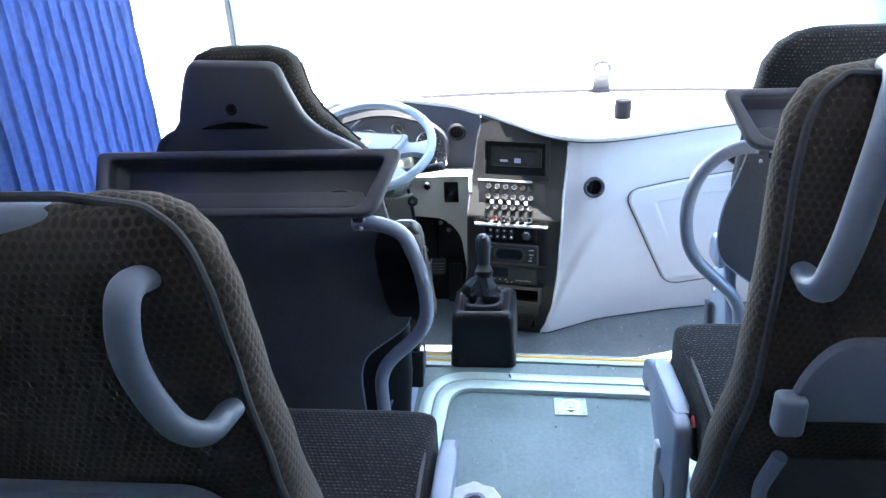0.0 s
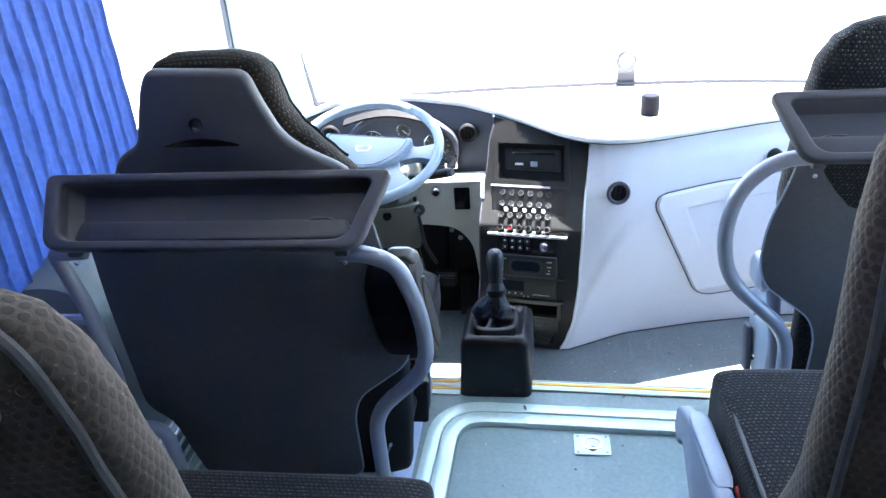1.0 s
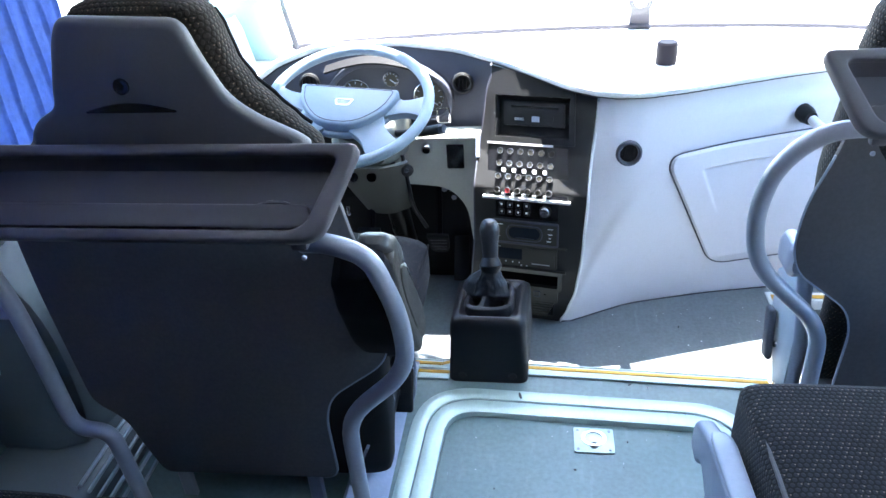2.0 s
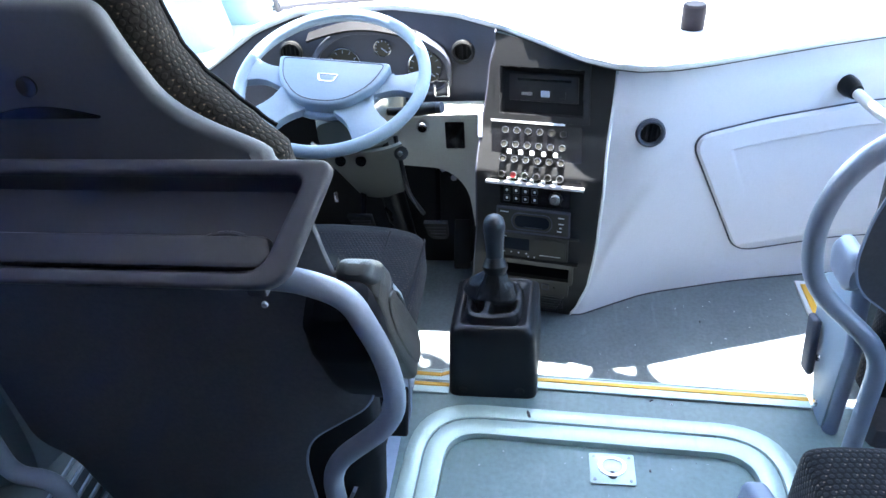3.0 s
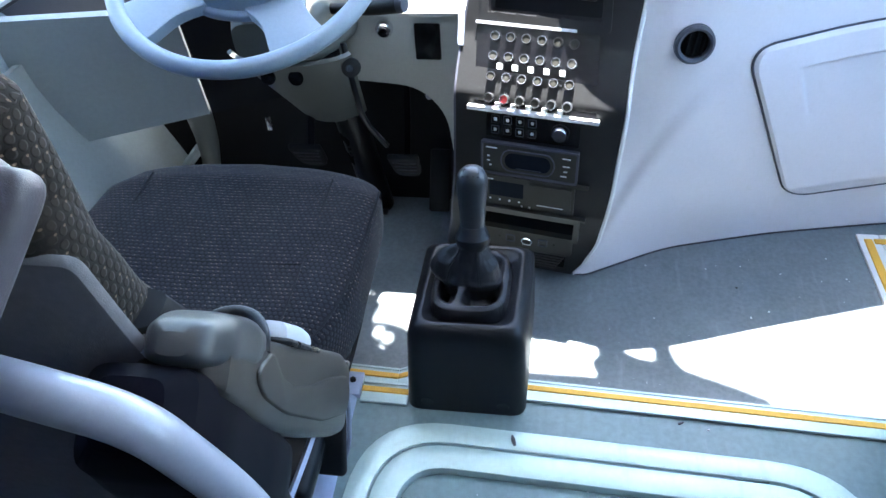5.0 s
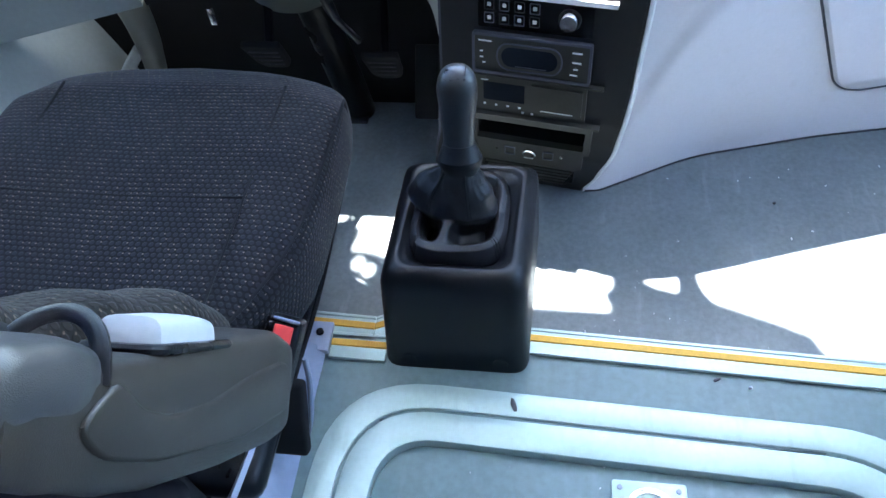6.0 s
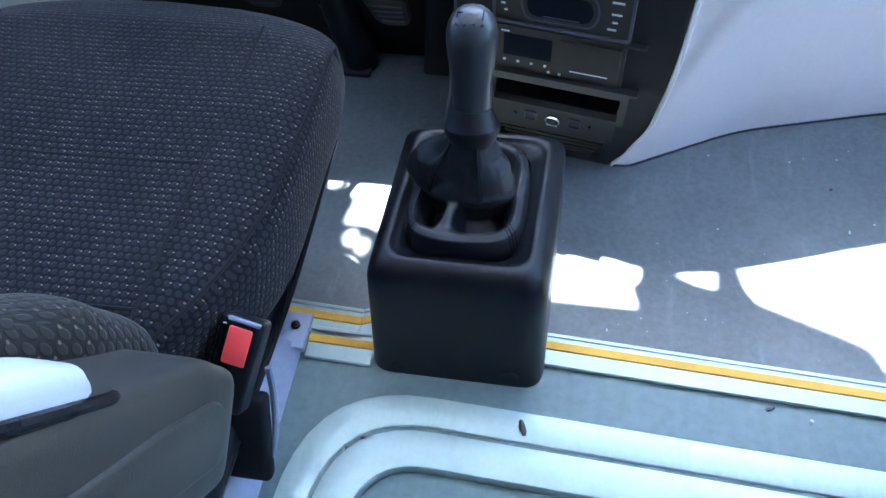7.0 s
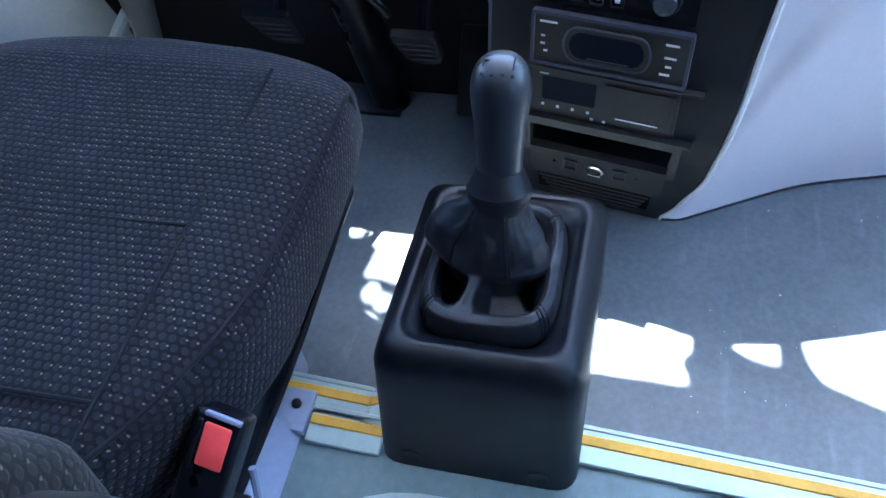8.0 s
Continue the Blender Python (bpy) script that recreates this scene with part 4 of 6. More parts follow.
def lower_dash(u, v):
    return (-0.86 + 0.57 * u, 2.60 + 0.20 * u + 0.02 * v, 0.43 - 0.05 * u - (0.30 - 0.10 * u) * v)


part("end_panel", grid(lambda u, v: lower_dash(0.63 * u, v), 10, 6, 0.02), M_SIDE, dash, "blue-grey end panel under the dashboard")
# black colour supplies the darkness of the open space under the dash
part("void_panel", grid(lambda u, v: lower_dash(0.64 + 0.36 * u, v), 10, 6, 0.02), M_POT, dash, "black sheet standing in for the dark void under the dash")

# steering column and wheel
WC, WT, WR = Vector((-0.286, 2.607, 0.536)), radians(22.3), 0.2165
WU, WV, WN = Vector((1, 0, 0)), Vector((0, math.cos(WT), math.sin(WT))), Vector((0, -math.sin(WT), math.cos(WT)))


def wh(u, v, n=0.0):
    return WC + WU * u + WV * v + WN * n


wheel = thing("steering_wheel", tuple(WC), "large blue-grey four-spoke bus steering wheel with a broad hub pad", "steering wheel")
part("rim", tube([wh(WR * math.cos(a), WR * math.sin(a)) for a in np.linspace(0, 2 * math.pi, 72, endpoint=False)], 0.0145, 0, 14, True), M_WHEEL, wheel, "thick moulded rim")
TURN = radians(-7.0)              # the wheel stands turned a little to the right


def wt(u, v, n=0.0):
    c, q = math.cos(TURN), math.sin(TURN)
    return wh(u * c - v * q, u * q + v * c, n)


UPPER = [(0.080, 0.036), (0.150, 0.020), (0.212, 0.052), (0.215, -0.030), (0.165, -0.016), (0.095, -0.046)]
LOWER = [(0.108, -0.030), (0.126, -0.084), (0.178, -0.124), (0.108, -0.188), (0.070, -0.122), (0.030, -0.098)]
for sgn in (-1, 1):
    for outline in (UPPER, LOWER):
        shape = roundpoly([(sgn * u, v) for u, v in outline], [0.01, 0.05, 0.004, 0.004, 0.05, 0.01], 8)
        part("spoke", prism(shape, lambda u, v: wt(u, v, -0.018), WN * 0.021, 0.007, 4), M_WHEEL, wheel, "", 60)
hubp = roundpoly([(-0.135, 0.042), (0.138, 0.042), (0.120, -0.030), (0.055, -0.098), (-0.052, -0.098), (-0.116, -0.030)], [0.014, 0.014, 0.04, 0.05, 0.05, 0.04], 6)
pad = part("hub_pad", prism(hubp, lambda u, v: wt(u, v, -0.012), WN * 0.036, 0.010, 4), M_WHEEL, wheel, "broad flat hub pad")
part("pad_joint", tube([wt(u * 0.90, (v + 0.02) * 0.88 - 0.02, 0.0242) for u, v in hubp], 0.0014, 0, 6, True), M_DASHGREY, pad, "fine line round the pad")
part("pad_skirt", prism([(u * 1.06, v * 1.07 - 0.004) for u, v in hubp], lambda u, v: wt(u, v, -0.022), WN * 0.016, 0.005, 3), M_WHEEL, wheel)
badge = roundpoly([(-0.026, 0.006), (0.026, 0.006), (0.018, -0.018), (-0.018, -0.018)], 0.006, 4)
part("badge", ring(badge, [(u * 0.8, v * 0.78 - 0.001) for u, v in badge], lambda u, v: wt(u, v - 0.014, 0.0235), WN * 0.002, 0.0004), M_CHROME, pad, "plain raised badge shape")
part("hub_back", lathe([(0.050, 0), (0.060, -0.03), (0.045, -0.07), (0.040, -0.12)], wh(0, 0, -0.010), WN, 28), M_CONSOLE, wheel)
col = thing("steering_column", (-0.27, 2.75, LOW), "grey moulded steering column cover with stalks and a key", "steering column")
part("upper_shroud", loft([(2.600, -0.270, 0.395, 0.070, 0.035), (2.640, -0.268, 0.395, 0.085, 0.060), (2.72, -0.262, 0.385, 0.092, 0.070), (2.80, -0.258, 0.37, 0.092, 0.075), (2.86, -0.256, 0.36, 0.09, 0.07)], "y", 32, 14, 4.0), M_SHROUD_DIM, col, "column shroud, its pale plastic darkened for shade")
part("lower_shroud", grid(lambda u, v: (-0.262 + (0.115 - 0.045 * v) * math.sin((u - 0.5) * 2.6), 2.665 + 0.20 * v - 0.06 * math.cos((u - 0.5) * 2.6), 0.355 - 0.25 * v), 20, 14, 0.008), M_SHROUD_DIM, col, "lower column shroud, its pale plastic darkened for shade")
part("column_tube", tube([(-0.25, 2.80, 0.30), (-0.22, 2.86, 0.0), (-0.20, 2.90, LOW)], 0.035, 0.05, 14), M_BLACK, col, "dark column tube")
for hx in (-0.298, -0.246):
    part("hole", lathe([(0.014, 0), (0.014, 0.003), (0.010, 0.003), (0.0, 0.001)], (hx, 2.616, 0.318), (0, -1, 0.2), 18), M_GLOSS, col, "dark round lock hole")
part("stalk", tube([(-0.18, 2.68, 0.42), (-0.12, 2.66, 0.43), (-0.045, 2.625, 0.455)], (0.010, 0.014), 0.03, 12), M_CONSOLE, col, "black control stalk")
part("stalk", tube([(-0.34, 2.68, 0.42), (-0.40, 2.66, 0.435), (-0.47, 2.63, 0.46)], (0.010, 0.014), 0.03, 12), M_CONSOLE, col, "black control stalk")
part("stalk_cap", lathe([(0.0145, 0), (0.013, 0.012), (0.0, 0.013)], (-0.047, 2.626, 0.4545), (0.94, -0.3, 0.2), 14), M_DASHGREY, col)
part("lever", tube([(-0.165, 2.67, 0.36), (-0.150, 2.645, 0.28), (-0.145, 2.66, 0.20), (-0.12, 2.72, 0.10)], 0.006, 0.04, 10), M_BLACK, col)
part("lever_plate", lathe([(0.018, 0), (0.018, 0.004), (0.010, 0.006), (0, 0.006)], (-0.150, 2.645, 0.325), (0.5, -1, 0.2), 18), M_CONSOLE, col, "dark round lever end")
part("lever_pin", lathe([(0.008, 0), (0.007, 0.002), (0, 0.002)], (-0.1515, 2.6392, 0.3262), (0.5, -1, 0.2), 14), M_CHROME, col, "bright lever pin")
part("key", box2(-0.345, -0.335, 2.66, 2.665, 0.17, 0.20, 0.001), M_CHROME, col, "bright key tag")

pb = thing("pedals", (-0.15, 2.85, LOW), "black pedals in the dark footwell", "pedals")
for px_, py_, pz, pw, ph in ((-0.300, 2.74, 0.045, 0.072, 0.105), (-0.090, 2.75, 0.018, 0.068, 0.112)):
    face = roundpoly([(-pw / 2, ph / 2), (pw / 2, ph / 2), (pw * 0.42, -ph * 0.3), (pw * 0.27, -ph / 2), (-pw * 0.30, -ph / 2), (-pw * 0.46, -ph * 0.3)], [0.006, 0.006, 0.02, 0.015, 0.015, 0.02], 4)
    pd = part("pedal", prism(face, lambda u, v: (px_ + u, py_ - 0.55 * v, pz + 0.84 * v), (0, 0.011, 0.007), 0.003, 2), M_POT, pb, "worn dark rubber pedal")
    for k in range(4):
        part("rib", rbox((px_, py_ - 0.55 * ph * (0.30 - 0.19 * k) - 0.001, pz + 0.84 * ph * (0.30 - 0.19 * k)), (pw * (0.78 - 0.07 * k), 0.003, 0.004), 0.001, 1), M_RUBBER, pd)
    part("pedal_arm", tube([(px_, py_ + 0.012, pz + 0.01), (px_ - 0.005, py_ + 0.09, pz + 0.10), (px_ - 0.01, 2.90, 0.28)], 0.009, 0.05, 8), M_INK, pb)
part("throttle", rbox((-0.035, 2.86, -0.10), (0.050, 0.012, 0.150), 0.006, 2, Euler((radians(-35), 0, 0)).to_matrix()), M_POT, pb, "black throttle pedal")
part("pedal_plate", box2(-0.36, -0.175, 2.855, 2.945, LOW, LOW + 0.010, 0.003), M_RUBBER, pb, "black rubber pad on the footwell floor")
part("bolt", lathe([(0.008, 0), (0.007, 0.006), (0, 0.007)], (-0.193, 2.875, LOW + 0.010), n=10), M_CHROME, pb)
for bx, bz in ((-0.09, 0.12), (-0.055, 0.125), (-0.06, 0.09)):
    part("fuse_cap", lathe([(0.009, 0), (0.007, 0.005), (0, 0.005)], (bx, 2.93, bz), (0, -1, 0), 12), M_TUBE, pb)

# on the dashboard top
cup = thing("dash_pot", (0.583, 3.02, 0.482), "small black round pot on the dashboard top", "pot")
part("body", lathe([(0.024, 0.0), (0.030, 0.004), (0.031, 0.05), (0.030, 0.075), (0.026, 0.080), (0, 0.080)], (0.583, 3.02, 0.481), n=28), M_INK, cup)
part("foot", lathe([(0.028, 0.0), (0.029, 0.006), (0.024, 0.008)], (0.583, 3.02, 0.479), n=28), M_INK, cup)
ho = thing("windscreen_hook", (0.545, 3.405, 0.49), "grey tab with a round eye at the windscreen's foot", "bracket")
eye_o = [(0.545 + 0.040 * math.cos(a), 0.585 + 0.040 * math.sin(a)) for a in np.linspace(0, 2 * math.pi, 28, endpoint=False)]
eye_i = [(0.545 + 0.023 * math.cos(a), 0.587 + 0.023 * math.sin(a)) for a in np.linspace(0, 2 * math.pi, 28, endpoint=False)]
part("eye", ring(eye_o, eye_i, XZ(3.40), (0, 0.012, 0), 0.002), M_RUBBER, ho)
part("tab", prism([(0.507, 0.478), (0.583, 0.478), (0.576, 0.562), (0.514, 0.562)], XZ(3.401), (0, 0.010, 0), 0.002), M_RUBBER, ho)


# ---- the gear lever and its box ----
gb = thing("gear_lever_box", (0.1, 2.27, 0), "black plastic gear lever box with a leather gaiter", "gear lever")
GX0, GX1, GY0, GY1, GZ = 0.006, 0.196, 2.148, 2.416, 0.165


def box_level(z, k):
    """The box's outline at height z, drawn in by k."""
    t = max(0.0, z) / GZ
    x0, x1 = GX0 + 0.006 * t + k, GX1 - 0.006 * t - k
    y0, y1 = GY0 + 0.026 * t + k, GY1 - 0.004 * t - k
    return [Vector((p.x, p.y, z)) for p in (q for q in roundpoly([(x0, y0), (x1, y0), (x1 + 0.007, y1), (x0, y1)], 0.024, 5))]


levels = [(0.0005, 0), (0.05, 0), (0.11, 0), (GZ - 0.026, 0), (GZ - 0.017, 0.002), (GZ - 0.009, 0.005), (GZ - 0.003, 0.0095), (GZ, 0.014), (GZ + 0.0008, 0.017), (GZ - 0.0005, 0.0205), (GZ - 0.003, 0.0225), (GZ - 0.0045, 0.026), (GZ - 0.007, 0.030), (GZ - 0.014, 0.036)]
cover_bm = rings_mesh([box_level(z, k) for z, k in levels], True, False)
TOPTILT = 0.16                    # the box's top falls away from the seats


def tip(p):
    """Lowers a point of the box's top by its tilt."""
    return max(0.0, min(1.0, (p[2] - 0.11) / 0.045)) * TOPTILT * (p[1] - 2.19)


for v in cover_bm.verts:
    v.co.z -= tip(v.co)
part("cover", cover_bm, M_BOX, gb, "black moulded box with rounded shoulders")
part("lower_cover", box2(GX0 + 0.004, GX1 - 0.004, edge_y(0.1) + 0.020, GY1 - 0.004, LOW, 0.004, 0.012, 3), M_BOX, gb)
for sx in (0.040, 0.160):
    part("screw_cap", lathe([(0.010, 0), (0.0095, 0.0015), (0.006, 0.0008), (0, 0.0008)], (sx, GY0 + 0.0032, 0.018), (0, -1, 0.12), 16), M_CONSOLE, gb)
GC = Vector((0.100, 2.296))
LB = Vector((0.103, 2.300, 0.222))                 # where the collar begins


def bump_at(a, c, w):
    d = (a - c + math.pi) % (2 * math.pi) - math.pi
    return math.exp(-(d / w) ** 2)


def gaiter_at(u, v):
    """The gaiter as one sheet: from the collar down to a wavy hem, under it into two hollows with a fold between them, up over a padded roll and down to the cover."""
    a = 2 * math.pi * u
    ca, sa = math.cos(a), math.sin(a)
    rim = ((abs(ca) / 0.0640) ** 3.5 + (abs(sa) / 0.0880) ** 3.5) ** (-1 / 3.5)
    deep = max(0.0, 1 - 1.15 * bump_at(a, -1.83, 0.19) - 0.92 * bump_at(a, 2.85, 0.42) - 0.75 * bump_at(a, 1.57, 0.75))
    hem = 0.0425 + 0.026 * bump_at(a, 2.90, 0.52) + 0.007 * bump_at(a, -0.15, 0.45) + 0.010 * bump_at(a, 1.57, 0.6) - 0.003 * bump_at(a, -1.70, 0.50)
    hz = 0.176 - 0.007 * bump_at(a, -0.10, 0.60) + 0.009 * bump_at(a, -1.75, 0.55) + 0.004 * bump_at(a, -0.9, 0.4) + 0.006 * bump_at(a, 2.88, 0.40) + 0.004 * bump_at(a, 1.57, 0.6)
    crest, cz = rim - 0.0150, 0.1745 + 0.003 * bump_at(a, -1.0, 0.5) + 0.004 * bump_at(a, 0.6, 0.5)
    pit = max(hem * 0.72, crest - 0.020)
    hollow = [(0.0, 0.0185, 0.2360), (0.12, 0.0208 + 0.12 * (hem - 0.04), 0.2240), (0.27, 0.0265 + 0.45 * (hem - 0.04), 0.2090), (0.40, 0.0345 + 0.82 * (hem - 0.04), 0.1965), (0.49, hem - 0.0030, hz + 0.0075), (0.53, hem, hz + 0.0025),
              (0.565, hem - 0.0008, hz - 0.0020), (0.61, hem - 0.0085, hz - 0.0130), (0.66, hem * 0.78, 0.1480), (0.72, pit, 0.1400), (0.77, crest - 0.0130, 0.1460), (0.82, crest - 0.0085, 0.1630), (0.87, crest - 0.0032, cz - 0.0028), (0.91, crest + 0.0015, cz), (0.945, crest + 0.0085, cz - 0.0035), (0.975, rim - 0.0025, cz - 0.0130), (1.0, rim, 0.1480)]
    k = ease((v - 0.50) / 0.08)
    r, z = interp(hollow, v)
    w = min(1.0, max(0.0, (v - 0.53) / 0.38))
    rf, zf = hem + (crest - hem) * w, hz + (cz - hz) * w - 0.0010 * math.sin(math.pi * w)
    if v > 0.91:
        rf, zf = r, z
    f = (1 - deep) * k
    r, z = r * (1 - f) + rf * f, z * (1 - f) + zf * f
    crease = (0.0024 * noise.noise(Vector((1.9 * ca, 1.9 * sa, 4 * v))) + 0.0010 * noise.noise(Vector((4.0 * ca, 4.0 * sa, 9 * v + 5)))) * ease(v / 0.3) * (1 - 0.7 * ease((v - 0.92) / 0.06))
    c = Vector((LB.x, LB.y)).lerp(GC, min(1.0, v / 0.5))
    p = Vector((c.x + (r + crease) * ca, c.y + (r + crease) * sa, z + crease))
    p.z -= TOPTILT * (p.y - 2.19) * ease((v - 0.25) / 0.45)
    return p


def closed_sheet(fn, nu, nv):
    bm = grid(fn, nu, nv)
    bmesh.ops.remove_doubles(bm, verts=bm.verts, dist=1e-5)
    return bm


gt = part("gaiter", closed_sheet(gaiter_at, 220, 110), M_LEATHER, gb, "soft folded black leather gaiter", 80)


def stitches(a, v0, v1, n):
    """A sewn seam: a raised welt with a row of thread on either side."""
    way = Vector((math.cos(2 * math.pi * a), math.sin(2 * math.pi * a), 0.7))
    row = lambda da, out: [gaiter_at((a + da) % 1.0, v0 + (v1 - v0) * i / n) + way * out for i in range(n + 1)]
    part("seam", tube(row(0, 0.0003), 0.0010, 0.001, 6), M_LEATHER, gt, "sewn seam")
    for da in (-0.008, 0.008):
        part("thread", tube(row(da, 0.0002), 0.0005, 0.001, 5), M_POT, gt)


for a in (0.815, 0.585, 0.27):
    stitches(a, 0.04, 0.53, 22)
for a in (0.144, 0.355, 0.648, 0.855):
    stitches(a, 0.84, 0.99, 14)
LA = Vector((-0.03, 0.36, 0.93)).normalized()
part("collar", lathe([(0.0205, -0.004), (0.0242, 0.003), (0.0270, 0.010), (0.0272, 0.016), (0.0262, 0.0175), (0.0212, 0.030), (0.0195, 0.034)], LB, LA, 32), M_BOX, gb, "black collar")
kn = part("gear_knob", lathe([(0.0180, 0.028), (0.0186, 0.032), (0.0194, 0.052), (0.0212, 0.074), (0.0232, 0.090), (0.0238, 0.099), (0.0232, 0.107), (0.0214, 0.114), (0.0186, 0.1196), (0.0148, 0.1238), (0.0104, 0.1266), (0.0055, 0.1280), (0.0, 0.1285)], LB, LA, 40), M_KNOB, gb, "grained black gear knob with a shift pattern")
KN = Vector((0.05, -0.10, 0.95)).normalized()      # the way the shift pattern faces on the knob's dome
KT = Matrix.Translation(LB + LA * 0.1030 + KN * 0.0243) @ Vector((0, 0, 1)).rotation_difference(KN).to_matrix().to_4x4()
for txt, u, v in (("1", -0.0055, 0.0100), ("3", 0.002, 0.0108), ("5", 0.0095, 0.0098), ("R", -0.013, -0.0098), ("2", -0.0055, -0.0108), ("4", 0.002, -0.0108), ("6", 0.0095, -0.0098)):
    letters("numeral", txt, 0.0068, KT @ Matrix.Translation((u, v, -0.0001 - (u * u + v * v) / 0.046)), M_INK, kn, "shift number")
for u, v0, v1 in ((-0.0055, -0.006, 0.006), (0.002, -0.006, 0.006), (0.0095, -0.006, 0.006), (-0.013, -0.006, 0.0)):
    part("shift_line", rbox(KT @ Vector((u, (v0 + v1) / 2, -0.0010)), (0.0009, v1 - v0, 0.0012), 0, 1, KT.to_3x3()), M_INK, kn)
part("shift_line", rbox(KT @ Vector((-0.00175, 0, -0.0009)), (0.0225, 0.0009, 0.0012), 0, 1, KT.to_3x3()), M_INK, kn)


# ---- the driver's seat ----
ds = thing("driver_seat", (-0.315, 2.05, LOW), "driver's seat in charcoal flecked cloth with a grey plastic back shell", "driver seat")
cush_bm = loft([(1.90, -0.312, 0.150, 0.20, 0.02), (1.915, -0.312, 0.150, 0.225, 0.05), (1.96, -0.312, 0.155, 0.240, 0.068), (2.15, -0.312, 0.160, 0.248, 0.070), (2.30, -0.312, 0.168, 0.250, 0.068), (2.40, -0.312, 0.165, 0.247, 0.066), (2.455, -0.310, 0.155, 0.235, 0.055), (2.478, -0.310, 0.145, 0.215, 0.030), (2.484, -0.310, 0.140, 0.19, 0.012)], "y", 48, 44, 5.0)
for v in cush_bm.verts:
    # the front edge bows forward in the middle, the middle of the seat is hollow
    d = (v.co.x + 0.312) / 0.25
    v.co.y += 0.060 * (1 - d * d) * max(0.0, (v.co.y - 2.1) / 0.38)
    if v.co.z > 0.18:
        v.co.z += 0.014 * d * d - 0.010
    # the rear corner draws in beside the backrest
    if v.co.y < 2.22 and v.co.x > -0.30:
        v.co.x -= min(0.16, 1.9 * (2.22 - v.co.y) ** 2) * (v.co.x + 0.30) / 0.24
side_bm = cush_bm.copy()
is_side = lambda f: f.normal.x > 0.62 and f.calc_center_median().x > -0.30
cush_bm.normal_update()
side_bm.normal_update()
bmesh.ops.delete(side_bm, geom=[f for f in side_bm.faces if not is_side(f)], context="FACES")
bmesh.ops.delete(cush_bm, geom=[f for f in cush_bm.faces if is_side(f)], context="FACES")
cu = part("cushion", cush_bm, M_CLOTH, ds, "charcoal cloth cushion with pale flecks", 60)
part("side_band", side_bm, M_CLOTH_DRIVER, cu, "brown-flecked cloth side band", 60)


def cushion_top(x, y):
    d = (x + 0.312) / 0.25
    return 0.160 + 0.070 + 0.014 * d * d - 0.010 + 0.003


for x0, y0, x1, y1 in ((-0.475, 1.98, -0.475, 2.44), (-0.150, 1.98, -0.150, 2.44), (-0.475, 2.235, -0.150, 2.235), (-0.475, 2.07, -0.150, 2.07)):
    part("seam", tube([(x0 + (x1 - x0) * i / 10, y0 + (y1 - y0) * i / 10, cushion_top(x0 + (x1 - x0) * i / 10, 0) - 0.0012) for i in range(11)], 0.0018, 0.01, 6), M_POT, cu, "dark seam")
part("piping", tube([(-0.072 - 0.006 * math.cos(math.pi * i / 16) - (1.7 * (2.22 - 2.02 - 0.42 * i / 16) ** 2 if i < 8 else 0), 2.02 + 0.42 * i / 16, 0.221) for i in range(16)] + [(-0.070, 2.434, 0.212), (-0.074, 2.446, 0.188), (-0.078, 2.450, 0.150), (-0.082, 2.446, 0.110)], 0.0022, 0.01, 8), M_POT, cu, "dark piping")
part("lower_back_cover", loft([(0.04, -0.315, 1.845, 0.22, 0.03), (0.06, -0.315, 1.840, 0.246, 0.045), (0.20, -0.315, 1.835, 0.258, 0.050), (0.42, -0.315, 1.828, 0.262, 0.046), (0.55, -0.315, 1.822, 0.258, 0.040), (0.60, -0.315, 1.818, 0.240, 0.026)], "z", 40, 24, 5.0), M_POT, ds, "black plastic lower back cover", 60)
part("seat_pan", box2(-0.545, -0.085, 1.93, 2.44, 0.055, 0.10, 0.02, 3), M_BLACK, ds, "black seat pan")
part("pan_edge", tube([(-0.088, 1.98, 0.078), (-0.082, 2.2, 0.074), (-0.088, 2.42, 0.078)], 0.0035, 0.05, 8), M_POT, ds, "dark metal seat edge")
part("suspension", box2(-0.50, -0.15, 1.95, 2.36, LOW + 0.10, 0.06, 0.03, 3), M_PANEL, ds, "black bellows under the seat")
part("plinth", box2(-0.52, -0.175, 1.92, 2.34, LOW, LOW + 0.11, 0.01, 2), M_PROFILE, ds, "grey seat plinth")
part("side_valance", grid(lambda u, v: (-0.10 - 0.05 * (1 - v) + 0.01 * math.sin(3 * u), 1.78 + 0.42 * u, 0.03 + (0.12 - 0.06 * u) * v), 14, 5, 0.006), M_SEATGREY, ds, "grey seat side cover")
cloth_bm = loft([(0.14, -0.320, 1.850, 0.205, 0.030), (0.20, -0.320, 1.842, 0.215, 0.036), (0.42, -0.322, 1.826, 0.222, 0.036), (0.62, -0.326, 1.812, 0.228, 0.036), (0.72, -0.333, 1.812, 0.232, 0.042), (0.775, -0.338, 1.816, 0.229, 0.046), (0.805, -0.341, 1.818, 0.200, 0.047), (0.835, -0.345, 1.820, 0.171, 0.048), (0.865, -0.346, 1.820, 0.143, 0.050), (0.90, -0.347, 1.820, 0.124, 0.050), (0.945, -0.348, 1.820, 0.114, 0.050), (0.972, -0.349, 1.820, 0.104, 0.047), (0.988, -0.350, 1.818, 0.088, 0.038), (0.996, -0.350, 1.816, 0.062, 0.018)], "z", 48, 70, 3.2)
br_ = part("backrest", cloth_bm, M_CLOTH_DRIVER, ds, "brown-flecked charcoal cloth backrest and headrest", 60)
